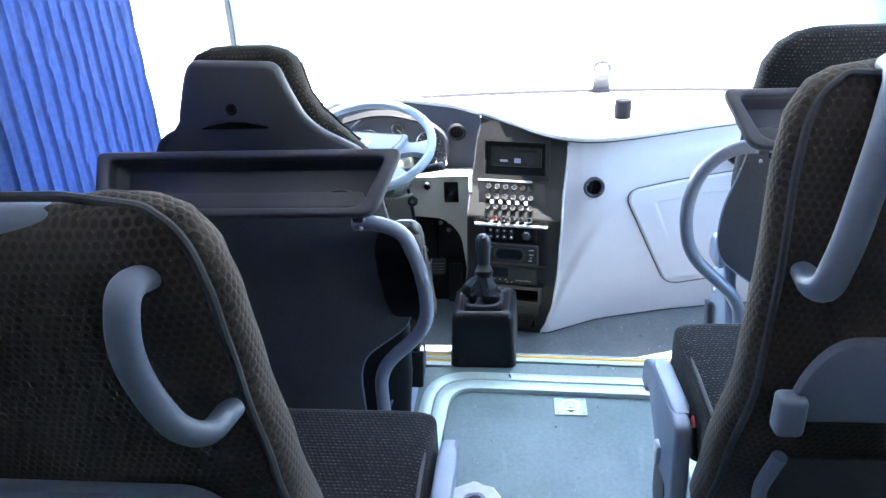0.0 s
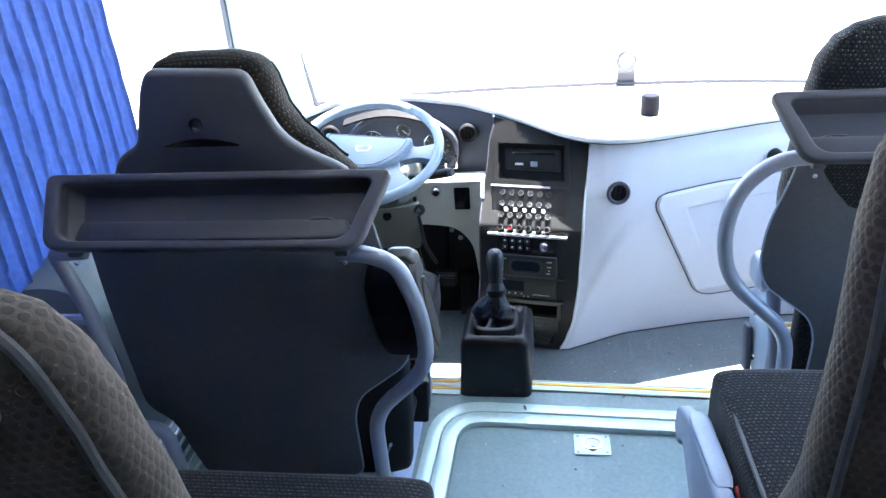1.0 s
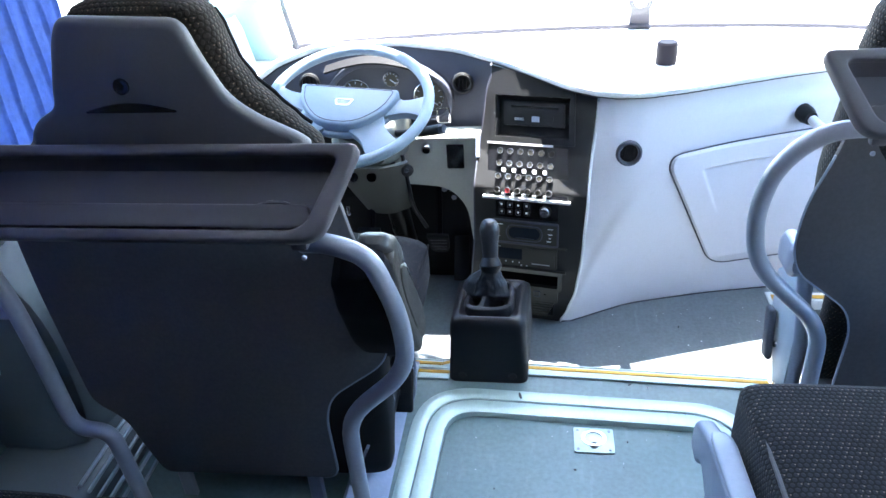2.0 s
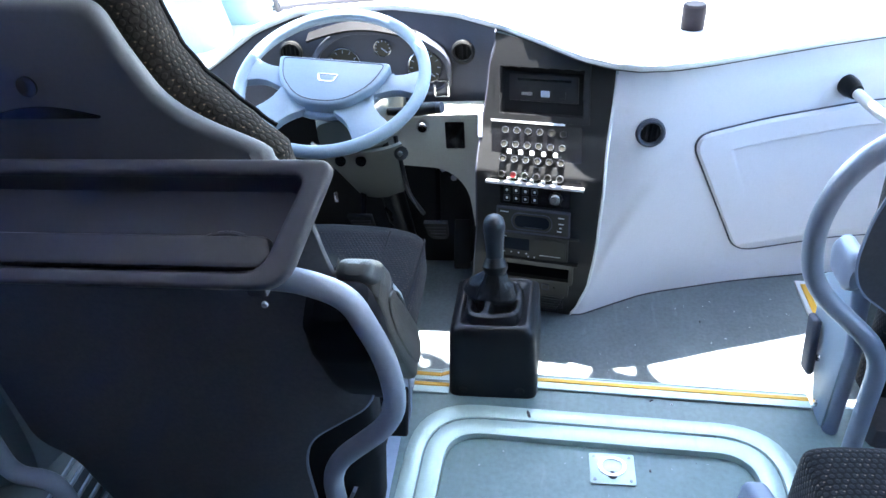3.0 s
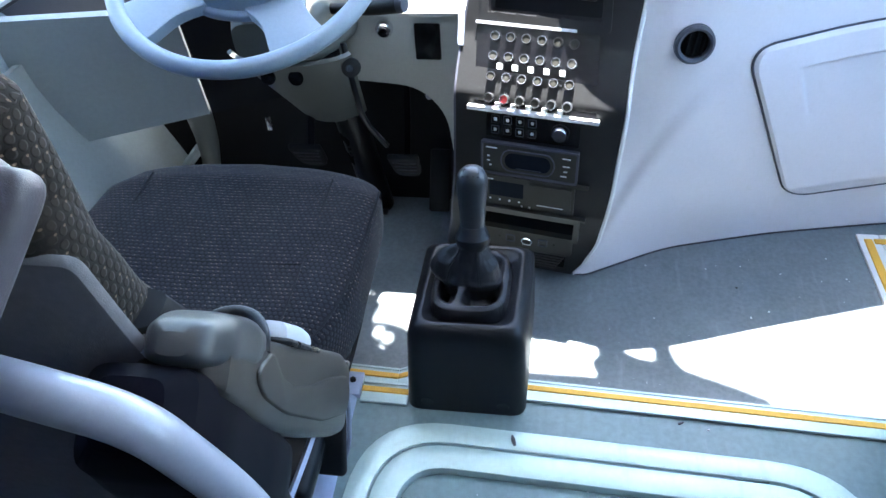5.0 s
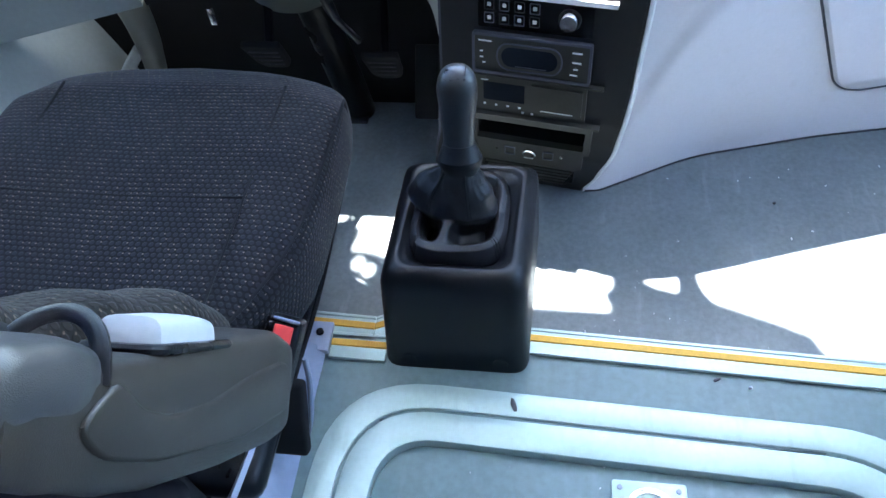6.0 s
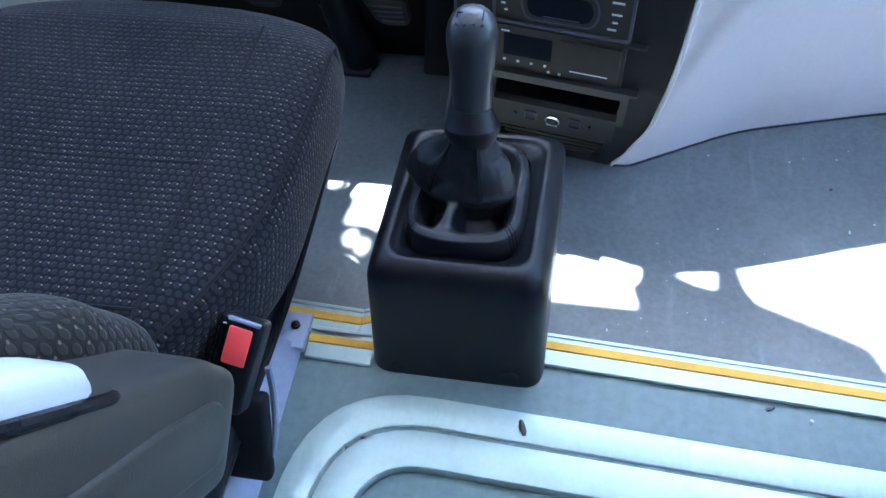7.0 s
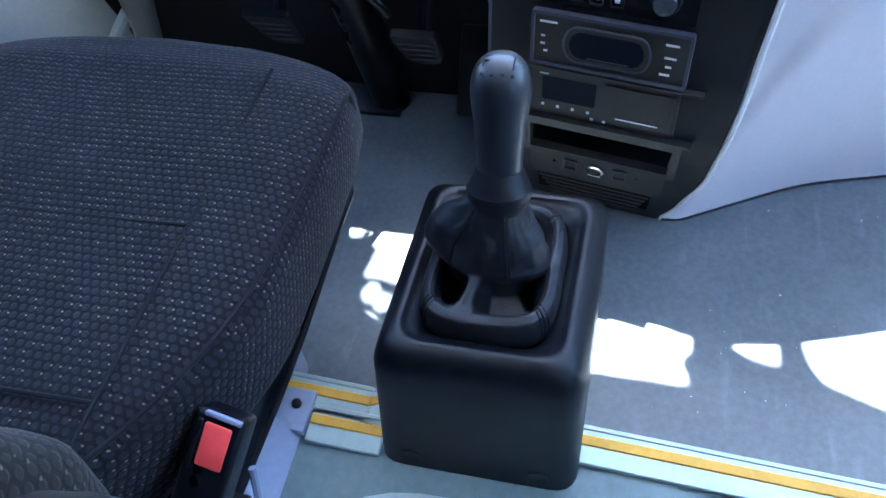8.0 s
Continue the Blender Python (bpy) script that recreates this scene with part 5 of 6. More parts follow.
BOLSTER = [(0.270, 1.968, 0.026, 0.020), (0.282, 1.968, 0.038, 0.038), (0.33, 1.960, 0.044, 0.050), (0.38, 1.942, 0.045, 0.052), (0.44, 1.900, 0.044, 0.050), (0.52, 1.845, 0.041, 0.040), (0.62, 1.810, 0.040, 0.035), (0.70, 1.800, 0.034, 0.028), (0.74, 1.800, 0.022, 0.018)]
for wx, way in ((-0.131, 1), (-0.510, -1)):
    part("side_bolster", loft([(z, wx + way * 0.030 * min(1.0, max(0.0, (0.48 - z) / 0.12)), y, a, b) for z, y, a, b in BOLSTER], "z", 32, 40, 2.8), M_CLOTH_DRIVER, ds, "padded dark cloth side bolster", 60)
HEAD_EDGE = [(0.745, -0.112), (0.78, -0.119), (0.805, -0.148), (0.835, -0.177), (0.865, -0.206), (0.90, -0.226), (0.945, -0.237), (0.972, -0.250)]
part("piping", tube([(interp(HEAD_EDGE, z)[0], 1.846, z) for z in np.linspace(0.790, 0.968, 26)], 0.0030, 0.01, 8), M_POT, br_, "dark piping along the headrest")
shell_pts = roundpoly([(-0.545, 0.70), (-0.112, 0.70), (-0.084, 0.745), (-0.114, 0.793), (-0.186, 0.836), (-0.216, 0.864), (-0.246, 0.932), (-0.260, 0.976), (-0.434, 0.983), (-0.452, 0.955), (-0.476, 0.882), (-0.486, 0.850), (-0.540, 0.822), (-0.566, 0.76)], [0.03, 0.03, 0.03, 0.045, 0.05, 0.05, 0.04, 0.024, 0.025, 0.03, 0.05, 0.03, 0.03, 0.03], 6)
shell_bm = prism(shell_pts, XZ(1.722), (0, 0.028, 0), 0.012, 5)
for v in shell_bm.verts:
    v.co.y += 0.020 + max(0.0, 0.88 - v.co.z) * 0.13
    if v.co.y < 1.78 and v.co.z > 0.79:
        v.co.y += 0.010 * ((v.co.x + 0.33) / 0.2) ** 2
sh = part("back_shell", shell_bm, M_SHELL, ds, "dark grey plastic back shell", 50)
part("hole", lathe([(0.0115, 0), (0.0115, 0.003), (0.008, 0.003), (0.0, -0.002)], (-0.361, 1.7415, 0.888), (0, -1, 0.08), 20), M_GLOSS, sh, "dark round hole")
slot = [(-0.430 + 0.136 * i / 14, 0.849 + 0.012 * math.sin(math.pi * i / 14)) for i in range(15)] + [(-0.430 + 0.136 * i / 14, 0.847) for i in range(14, -1, -1)]
part("grip_slot", prism(slot, XZ(1.7462), (0, 0.006, 0)), M_GLOSS, sh, "dark curved grip slot")

# its armrest, hanging at a slant beside the backrest
ARM = Matrix.Translation((-0.043, 1.775, 0.575)) @ Euler((radians(-56.6), 0, 0)).to_matrix().to_4x4()


def slanted(bm):
    bmesh.ops.transform(bm, matrix=ARM, verts=bm.verts)
    return bm


arm = part("armrest", slanted(loft([(-0.030, 0.0, 0.012, 0.024, 0.012), (-0.022, 0.0, 0.010, 0.036, 0.020), (0.0, 0.0, 0.008, 0.038, 0.026), (0.05, 0.0, 0.004, 0.039, 0.034), (0.10, 0.0, 0.001, 0.039, 0.038), (0.20, 0.0, 0.001, 0.039, 0.044), (0.29, 0.0, 0.002, 0.038, 0.046), (0.330, 0.0, -0.001, 0.036, 0.040), (0.350, 0.0, -0.004, 0.028, 0.028), (0.359, 0.0, -0.006, 0.016, 0.014)], "y", 48, 46, 7.0)), M_ARM, ds, "dark grey-brown moulded plastic armrest", 45)
part("side_panel", slanted(prism(roundpoly([(0.052, 0.030), (0.075, 0.012), (0.11, 0.004), (0.16, 0.006), (0.23, 0.018), (0.300, 0.024), (0.318, 0.008), (0.312, -0.018), (0.22, -0.026), (0.10, -0.020), (0.04, -0.008), (0.02, 0.010)], 0.012, 4), lambda u, v: (0.036, u, v), (0.0055, 0, 0), 0.003, 3)), M_ARM, arm, "slightly raised side panel")
part("pivot_cover", slanted(loft([(-0.050, 0.006, 0.022, 0.012, 0.008), (-0.042, 0.006, 0.024, 0.024, 0.016), (-0.015, 0.006, 0.028, 0.032, 0.021), (0.020, 0.006, 0.029, 0.034, 0.022), (0.040, 0.006, 0.028, 0.032, 0.019), (0.048, 0.006, 0.026, 0.022, 0.011)], "y", 36, 20, 3.4)), M_BOLSTER, arm, "rounded grey pivot cover")
part("pivot_block", slanted(loft([(-0.060, -0.012, -0.025, 0.024, 0.024), (-0.050, -0.012, -0.028, 0.040, 0.036), (0.00, -0.008, -0.040, 0.044, 0.046), (0.10, -0.006, -0.064, 0.042, 0.038), (0.16, -0.004, -0.072, 0.036, 0.030), (0.19, -0.004, -0.074, 0.022, 0.016)], "y", 28, 18, 5.0)), M_INK, arm, "black pivot block")
part("pivot_rim", tube([ARM @ Vector(p) for p in ((-0.026, 0.050, 0.036), (-0.022, 0.054, 0.048), (-0.012, 0.060, 0.057), (0.0, 0.063, 0.0605), (0.014, 0.060, 0.058), (0.026, 0.053, 0.050), (0.033, 0.046, 0.038), (0.036, 0.042, 0.026))], 0.0052, 0.012, 10, False, 0.6), M_BLACK, arm, "dark arched rim")
part("adjuster", slanted(loft([(0.104, 0.010, 0.036, 0.012, 0.014), (0.109, 0.010, 0.038, 0.020, 0.021), (0.15, 0.011, 0.038, 0.022, 0.022), (0.175, 0.011, 0.037, 0.021, 0.021), (0.186, 0.011, 0.035, 0.017, 0.016), (0.191, 0.011, 0.033, 0.010, 0.009)], "y", 28, 18, 4.5)), M_ADJUST, arm, "pale armrest adjuster")
part("adjuster_seat", tube([ARM @ Vector((p.x, p.y, 0.0405)) for p in roundpoly([(-0.014, 0.096), (0.034, 0.096), (0.034, 0.202), (-0.013, 0.202)], 0.014, 6)], 0.0035, 0, 8, True), M_BLACK, arm, "dark joint round the adjuster")
part("screw_hole", lathe([(0.004, 0), (0.0035, 0.001), (0, 0.0005)], ARM @ Vector((0.020, 0.255, 0.0435)), ARM.to_3x3() @ Vector((0, 0, 1)), 12), M_GLOSS, arm)
BT = Matrix.Translation((-0.080, 2.066, 0.158)) @ Euler((radians(-52), radians(8), radians(-8))).to_matrix().to_4x4()
bk = part("belt_buckle", rbox(BT @ Vector((0, 0, 0)), (0.040, 0.028, 0.086), 0.005, 3, BT.to_3x3()), M_BLACK, ds, "black belt buckle")
part("release", rbox(BT @ Vector((0.002, -0.0145, 0.018)), (0.022, 0.004, 0.034), 0.002, 2, BT.to_3x3()), M_RED, bk, "red release button")
part("rim", rbox(BT @ Vector((0.003, -0.0125, 0.0405)), (0.030, 0.006, 0.004), 0.0015, 2, BT.to_3x3()), M_SEATGREY, bk)
part("tongue_slot", rbox(BT @ Vector((-0.0135, -0.0143, 0.016)), (0.005, 0.003, 0.040), 0.001, 1, BT.to_3x3()), M_GLOSS, bk)
part("buckle_sleeve", rbox((-0.080, 2.030, 0.075), (0.046, 0.018, 0.100), 0.006, 3, Euler((radians(-30), 0, 0)).to_matrix()), M_POT, ds, "black buckle sleeve")
part("sleeve_loop", tube([(-0.058, 2.075, 0.135), (-0.054, 2.060, 0.110), (-0.054, 2.035, 0.070), (-0.060, 2.020, 0.050)], 0.0035, 0.02, 8), M_SEATGREY, ds, "thin grey loop beside the buckle")


# ---- partitions with trays behind the front seats ----
def partition(name, x0, x1, y, ztop, mirror, label, inset=0.0):
    """A bulkhead behind a front seat: a black board, a tray, and bent tube handles on both sides. x0..x1 is the tray's top edge."""
    w = x1 - x0
    th = thing(name, ((x0 + x1) / 2, y + 0.05, 0), label, "partition", "bulkheads behind the front seats")
    yb = y + 0.052
    L = lambda x: x if not mirror else x0 + x1 - x
    e = x1 - inset
    board = roundpoly([(L(x0 + 0.00), ztop - 0.12), (L(e - 0.060), ztop - 0.12), (L(e - 0.042), ztop - 0.210), (L(e - 0.012), ztop - 0.295), (L(e - 0.008), ztop - 0.390), (L(e - 0.026), ztop - 0.441), (L(e - 0.128), ztop - 0.520), (L(e - 0.146), ztop - 0.575), (L(e - 0.142), ztop - 0.735), (L(x0 + 0.12), ztop - 0.745), (L(x0 + 0.090), ztop - 0.66), (L(x0 + 0.075), ztop - 0.60), (L(x0 + 0.020), ztop - 0.560), (L(x0 + 0.012), ztop - 0.45), (L(x0 + 0.002), ztop - 0.30)], [0.01, 0.01, 0.05, 0.05, 0.04, 0.04, 0.03, 0.03, 0.03, 0.02, 0.03, 0.04, 0.03, 0.05, 0.05], 5)
    if mirror:
        board = board[::-1]
    part("board", prism(board, XZ(yb), (0, 0.012, 0), 0.003), M_PANEL, th, "plain black board")
    rim = [(p.x, yb + 0.003, p.y) for p in board if abs(p.x - L(e - 0.07)) < 0.11 and p.y < ztop - 0.20]
    part("edge_bead", tube(rim, 0.0028, 0.01, 6), M_SEATGREY, th, "pale edge bead")
    # the tray: a tilted frame with a recess behind it
    T = Matrix.Translation((0, y, ztop)) @ Euler((radians(-45), 0, 0)).to_matrix().to_4x4()
    tl = lambda u, v: T @ Vector((u, 0, v))
    d = 0.141
    out = roundpoly([(x0, 0), (x1, 0), (x1 - 0.048, -d), (x0 + 0.02, -d)] if not mirror else [(x0, 0), (x1, 0), (x1 - 0.02, -d), (x0 + 0.048, -d)], [0.02, 0.02, 0.03, 0.03], 5)
    cxm, czm = sum(p.x for p in out) / len(out), -d / 2
    inn = [Vector((cxm + (p.x - cxm) * (1 - 0.030 / (w / 2)), czm + (p.y - czm) * (1 - 0.017 / (d / 2)))) for p in out]
    n = T.to_3x3() @ Vector((0, 1, 0))
    tray = part("tray", ring(out, inn, tl, n * 0.022, 0.005), M_TRAY, th, "dark plastic tray with a raised rim", 50)
    deep = [Vector((cxm + (p.x - cxm) * 0.93, czm + (p.y - czm) * 0.86)) for p in inn]
    rings = [[tl(*p) + n * 0.008 for p in inn], [tl(*p) + n * 0.03 for p in inn], [tl(p.x, p.y) + n * 0.050 for p in deep]]
    part("tray_well", rings_mesh(rings, False, True), M_TRAY, tray, "", 40)
    part("tray_step", prism([(p.x, p.y) for p in roundpoly([(cxm - w * 0.40, -d + 0.026), (cxm + w * 0.40, -d + 0.026), (cxm + w * 0.385, -d + 0.062), (cxm - w * 0.385, -d + 0.062)], 0.008, 3)], lambda u, v: tl(u, v) + n * 0.030, n * 0.020, 0.004), M_TRAY, tray)
    part("cup_ring", tube([tl(cxm + (0.5 - (1 if mirror else 0)) * w * 0.62 + 0.036 * math.cos(a), -d + 0.045 + 0.020 * math.sin(a)) + n * 0.034 for a in np.linspace(0, math.pi, 16)], 0.003, 0, 6), M_TRAY, tray)
    for s in (-1, 1):
        part("hinge", rbox(tl(cxm + s * w * 0.38, -d + 0.004) + n * 0.026, (0.024, 0.018, 0.016), 0.005, 2), M_TRAY, tray)
        part("stud", lathe([(0.004, 0), (0.0035, 0.003), (0, 0.004)], tl(cxm + s * (w * 0.38 + 0.003), -d - 0.012) + n * 0.04, (0, -1, 0), 10), M_TUBE, tray)
    return th


def handle(parent, pts, r=0.0145):
    return part("grab_handle", tube(pts, r, 0.055, 14), M_TUBE, parent, "bent grey grab handle")


p1 = partition("partition", -0.647, -0.022, 1.716, 0.814, False, "black bulkhead board with tray and grey handles behind the driver's seat")
handle(p1, [(-0.13, 1.712, 0.655), (-0.085, 1.70, 0.662), (-0.028, 1.70, 0.640), (0.006, 1.715, 0.520), (0.006, 1.728, 0.400), (-0.112, 1.728, 0.285), (-0.108, 1.728, 0.0)], 0.0155)
handle(p1, [(-0.60, 1.69, 0.672), (-0.662, 1.69, 0.668), (-0.655, 1.69, 0.645), (-0.630, 1.69, 0.552), (-0.620, 1.69, 0.430), (-0.614, 1.69, 0.266), (-0.546, 1.69, 0.264), (-0.536, 1.69, 0.15), (-0.530, 1.69, 0.0)], 0.0145)
part("wall_bar", tube([(-0.626, 1.69, 0.527), (-0.72, 1.69, 0.525), (-0.86, 1.70, 0.53)], 0.012, 0.03, 10), M_TUBE, p1, "grey bar to the side wall")
for fx in (-0.49, -0.216):
    part("foot_bracket", rbox((fx, 1.775, 0.055), (0.03, 0.012, 0.11), 0.003, 1), M_TUBE, p1, "small metal foot")
p2 = partition("partition", 0.637, 1.22, 1.968, 0.853, True, "black bulkhead board with tray and grey handles behind the guide's seat", 0.036)
for k in (0, 1):
    fx = lambda x: x if k == 0 else 1.857 - x
    handle(p2, [(fx(0.77), 1.975, 0.722), (fx(0.668), 1.965, 0.722), (fx(0.606), 1.970, 0.660), (fx(0.590), 1.985, 0.560), (fx(0.612), 2.000, 0.445), (fx(0.748), 1.985, 0.315), (fx(0.757), 1.985, 0.0)], 0.0155)

# the folding guide's seat before the right-hand partition
gs = thing("guide_seat", (0.93, 2.05, LOW), "folded guide's seat with a rounded dark cloth headrest", "seat")
part("backrest", loft([(0.40, 0.95, 2.10, 0.190, 0.04), (0.44, 0.95, 2.10, 0.215, 0.055), (0.60, 0.95, 2.08, 0.232, 0.062), (0.80, 0.95, 2.06, 0.222, 0.062), (0.88, 0.95, 2.055, 0.212, 0.058), (0.925, 0.95, 2.05, 0.190, 0.050), (0.950, 0.95, 2.05, 0.155, 0.036), (0.962, 0.95, 2.05, 0.115, 0.016)], "z", 40, 50, 3.4), M_CLOTH, gs, "charcoal cloth back", 60)
part("folded_cushion", loft([(0.02, 1.03, 2.185, 0.17, 0.025), (0.05, 1.03, 2.185, 0.195, 0.04), (0.35, 1.03, 2.18, 0.20, 0.045), (0.40, 1.03, 2.18, 0.19, 0.035), (0.415, 1.03, 2.18, 0.16, 0.015)], "z", 36, 24, 4.0), M_CLOTH, gs, "tipped-up charcoal cloth cushion", 60)
part("hinge_cover", loft([(2.085, 0.722, 0.390, 0.012, 0.02), (2.10, 0.722, 0.390, 0.018, 0.040), (2.16, 0.722, 0.388, 0.018, 0.040), (2.18, 0.722, 0.386, 0.012, 0.02)], "y", 24, 10, 2.6), M_TUBE, gs, "grey hinge cover")
part("mount_plate", prism(roundpoly([(2.100, 0.004), (2.150, 0.004), (2.165, 0.02), (2.262, 0.17), (2.275, 0.26), (2.150, 0.36), (2.105, 0.36)], 0.01, 3), YZ(0.752), (0.016, 0, 0), 0.003), M_WALL, gs, "pale painted mounting plate")
part("cushion_arm", rbox((0.741, 2.215, 0.125), (0.016, 0.042, 0.125), 0.008, 3, Euler((radians(-14), 0, 0)).to_matrix()), M_DASHGREY, gs, "dark tipping arm")
part("post", tube([(0.772, 2.104, 0.0), (0.768, 2.106, 0.20), (0.745, 2.115, 0.37)], 0.015, 0.05, 12), M_SEATGREY, gs, "grey tube post")
for by, bz in ((2.145, 0.03), (2.19, 0.11), (2.225, 0.22)):
    part("bolt", lathe([(0.008, 0), (0.007, 0.004), (0, 0.005)], (0.752, by, bz), (-1, 0, 0), 10), M_CHROME, gs)
part("underframe", box2(0.83, 1.10, 2.06, 2.16, LOW, 0.05, 0.02, 2), M_PANEL, gs)


# ---- passenger seats ----
def passenger_seat(cx, yb, yf, zt, side, label, grab=True, off=0.1, up=0.0):
    """One coach seat; side +1 has its armrest towards +x. yb is where the backrest's top stands, yf the cushion's front."""
    th = thing("passenger_seat", (cx, (yb + yf) / 2, 0), label, "coach seat", "passenger seats")
    s = side
    fl = [(0.34, cx, yb + 0.165, 0.20, 0.03), (0.38, cx, yb + 0.160, 0.225, 0.05), (0.50, cx, yb + 0.115, 0.232, 0.060), (0.66, cx, yb + 0.068, 0.226, 0.056), (0.80, cx, yb + 0.035, 0.220, 0.050), (0.90, cx, yb + 0.012, 0.219, 0.046), (0.955, cx, yb + 0.002, 0.212, 0.042), (0.985, cx, yb, 0.194, 0.036), (1.003, cx, yb, 0.162, 0.026), (1.010, cx, yb, 0.12, 0.010)]
    k = zt - 1.010
    fl = [(z + k * (z - 0.34) / 0.67, q[0] + (0.0 if s > 0 else 0.024 - 0.05 * max(0.0, 1.0 - z)), *q[1:]) for z, *q in fl]
    if s < 0:
        fl = [(z, a, b + 0.10 * max(0.0, z - 0.72) / 0.35, c + 0.016 * max(0.0, z - 0.6) / 0.4, d) for z, a, b, c, d in fl]
    back_bm = loft(fl, "z", 44, 60, 3.2)
    for v in back_bm.verts:
        # the top edge falls away from the aisle
        v.co.z -= 0.21 * max(0.0, (cx - v.co.x) * s + 0.13) * ease((v.co.z - zt + 0.16) / 0.16)
    back = part("backrest", back_bm, M_CLOTH_BACK, th, "brown-flecked dark cloth backrest", 60)
    part("piping", tube([(interp(fl, z)[0] + s * interp(fl, z)[2] * 0.93, interp(fl, z)[1] - interp(fl, z)[3] * 0.62, z) for z in np.linspace(0.36, zt - 0.012, 40)] + [(interp(fl, zt - 0.006)[0] + s * (0.10 - 0.2 * i / 10), yb - 0.010, zt - 0.004) for i in range(1, 11)], 0.005, 0.01, 8), M_PANEL, back, "dark piping")
    cz = 0.445 if s < 0 else 0.389
    cb = loft([(yb + 0.16, cx + off, cz - 0.07, 0.20, 0.03), (yb + 0.18, cx + off, cz - 0.07, 0.225, 0.06), (yb + 0.30, cx + off, cz - 0.072, 0.235, 0.068), (yf - 0.10, cx + off, cz - 0.066, 0.238, 0.070), (yf - 0.02, cx + off, cz - 0.066, 0.238, 0.069), (yf - 0.005, cx + off, cz - 0.068, 0.234, 0.064), (yf, cx + off, cz - 0.072, 0.226, 0.054)], "y", 52, 40, 9.0)
    cu_ = part("cushion", cb, M_CLOTH, th, "charcoal cloth cushion", 60)
    part("piping", tube([(cx + off + s * 0.226, y, cz - 0.008) for y in np.linspace(yb + 0.22, yf - 0.03, 10)], 0.0035, 0.01, 8), M_PANEL, cu_, "dark piping")
    part("seat_pan", box2(cx - 0.17 + off, cx + 0.17 + off, yb + 0.15, yf - 0.05, 0.22, 0.27, 0.01), M_SHELL, th)
    leg = part("leg", prism([(yb + 0.22, 0.0), (yb + 0.34, 0.0), (yb + 0.40, 0.22), (yb + 0.20, 0.22)], YZ(cx - 0.02), (0.04, 0, 0), 0.004), M_SHELL, th)
    ax = cx + off + s * 0.268
    ya = yf - (0.005 if s < 0 else 0.05)
    if grab:
        am = part("armrest", prism([(p.x, p.y) for p in roundpoly([(ya - 0.32, 0.245), (ya - 0.30, 0.420), (ya - 0.07, 0.390), (ya + 0.018, 0.345), (ya + 0.024, 0.285), (ya - 0.020, 0.280), (ya - 0.05, 0.318), (ya - 0.16, 0.260), (ya - 0.17, 0.15), (ya - 0.30, 0.15)], [0.02, 0.03, 0.06, 0.02, 0.015, 0.01, 0.03, 0.03, 0.02, 0.02], 5)], YZ(ax - 0.019), (0.030, 0, 0), 0.009, 3), M_SEATGREY, th, "blue-grey plastic armrest")
        part("arm_pad", loft([(ya - 0.26, ax, 0.412, 0.012, 0.004), (ya - 0.24, ax, 0.411, 0.016, 0.007), (ya - 0.08, ax, 0.391, 0.017, 0.007), (ya - 0.05, ax, 0.380, 0.010, 0.004)], "y", 20, 10, 4.0), M_SEATGREY, am)
        part("arm_cover", prism(roundpoly([(ya - 0.29, 0.16), (ya - 0.19, 0.16), (ya - 0.18, 0.24), (ya - 0.27, 0.26)], 0.02, 4), YZ(ax + s * 0.0195 - 0.002), (0.006, 0, 0), 0.002), M_SHELL, am)
        part("recline_lever", rbox((ax + s * 0.022, ya - 0.20, 0.275), (0.010, 0.028, 0.045), 0.004, 2), M_WHITE, am, "pale recline button")
        bkl = part("belt_buckle", rbox((cx + off + s * 0.232, ya - 0.245, 0.335), (0.020, 0.06, 0.035), 0.004, 2, Euler((radians(55), 0, 0)).to_matrix()), M_BLACK, th, "black belt buckle")
        part("release", rbox((cx + off + s * 0.232, ya - 0.225, 0.368), (0.016, 0.022, 0.012), 0.002, 2, Euler((radians(20), 0, 0)).to_matrix()), M_RED, bkl, "red release button")
    # back fittings: handle, table, pocket
    fb = lambda x, z, o: (x, interp(fl, z)[1] - interp(fl, z)[3] - o, z)
    k2 = zt - 1.010
    if grab:
        bow = [(0.150, 0.950, -0.012), (0.150, 0.962, 0.030), (0.142, 0.905, 0.046), (0.147, 0.850, 0.048), (0.162, 0.802, 0.046), (0.182, 0.780, 0.032), (0.190, 0.780, -0.014)] if s > 0 else [(0.105, 0.960, -0.012), (0.112, 0.962, 0.034), (0.136, 0.915, 0.046), (0.148, 0.865, 0.048), (0.160, 0.800, 0.048), (0.174, 0.748, 0.044), (0.178, 0.735, 0.020), (0.176, 0.738, -0.014)]
        gh = part("grab_handle", tube([fb(cx + s * a, b + up, c) for a, b, c in bow], 0.0158 if s > 0 else 0.0168, 0.05, 18, False, 0.8), M_SEATGREY, th, "curved grey plastic grab handle")
    tb = part("folding_table", prism(roundpoly([(cx - 0.185, 0.555 + up), (cx + 0.185, 0.555 + up), (cx + 0.172, 0.620 + up), (cx + 0.135, 0.668 + up), (cx - 0.135, 0.668 + up), (cx - 0.172, 0.620 + up)], [0.01, 0.01, 0.03, 0.05, 0.05, 0.03], 6), lambda u, v: fb(u, v, 0.004), (0, -0.018, 0), 0.005), M_SEATGREY, th, "folded grey plastic table")
    for q in (-1, 1):
        part("table_hinge", rbox(fb(cx + q * 0.180, 0.570 + up, 0.02), (0.034, 0.03, 0.055), 0.008, 3), M_SEATGREY, tb)
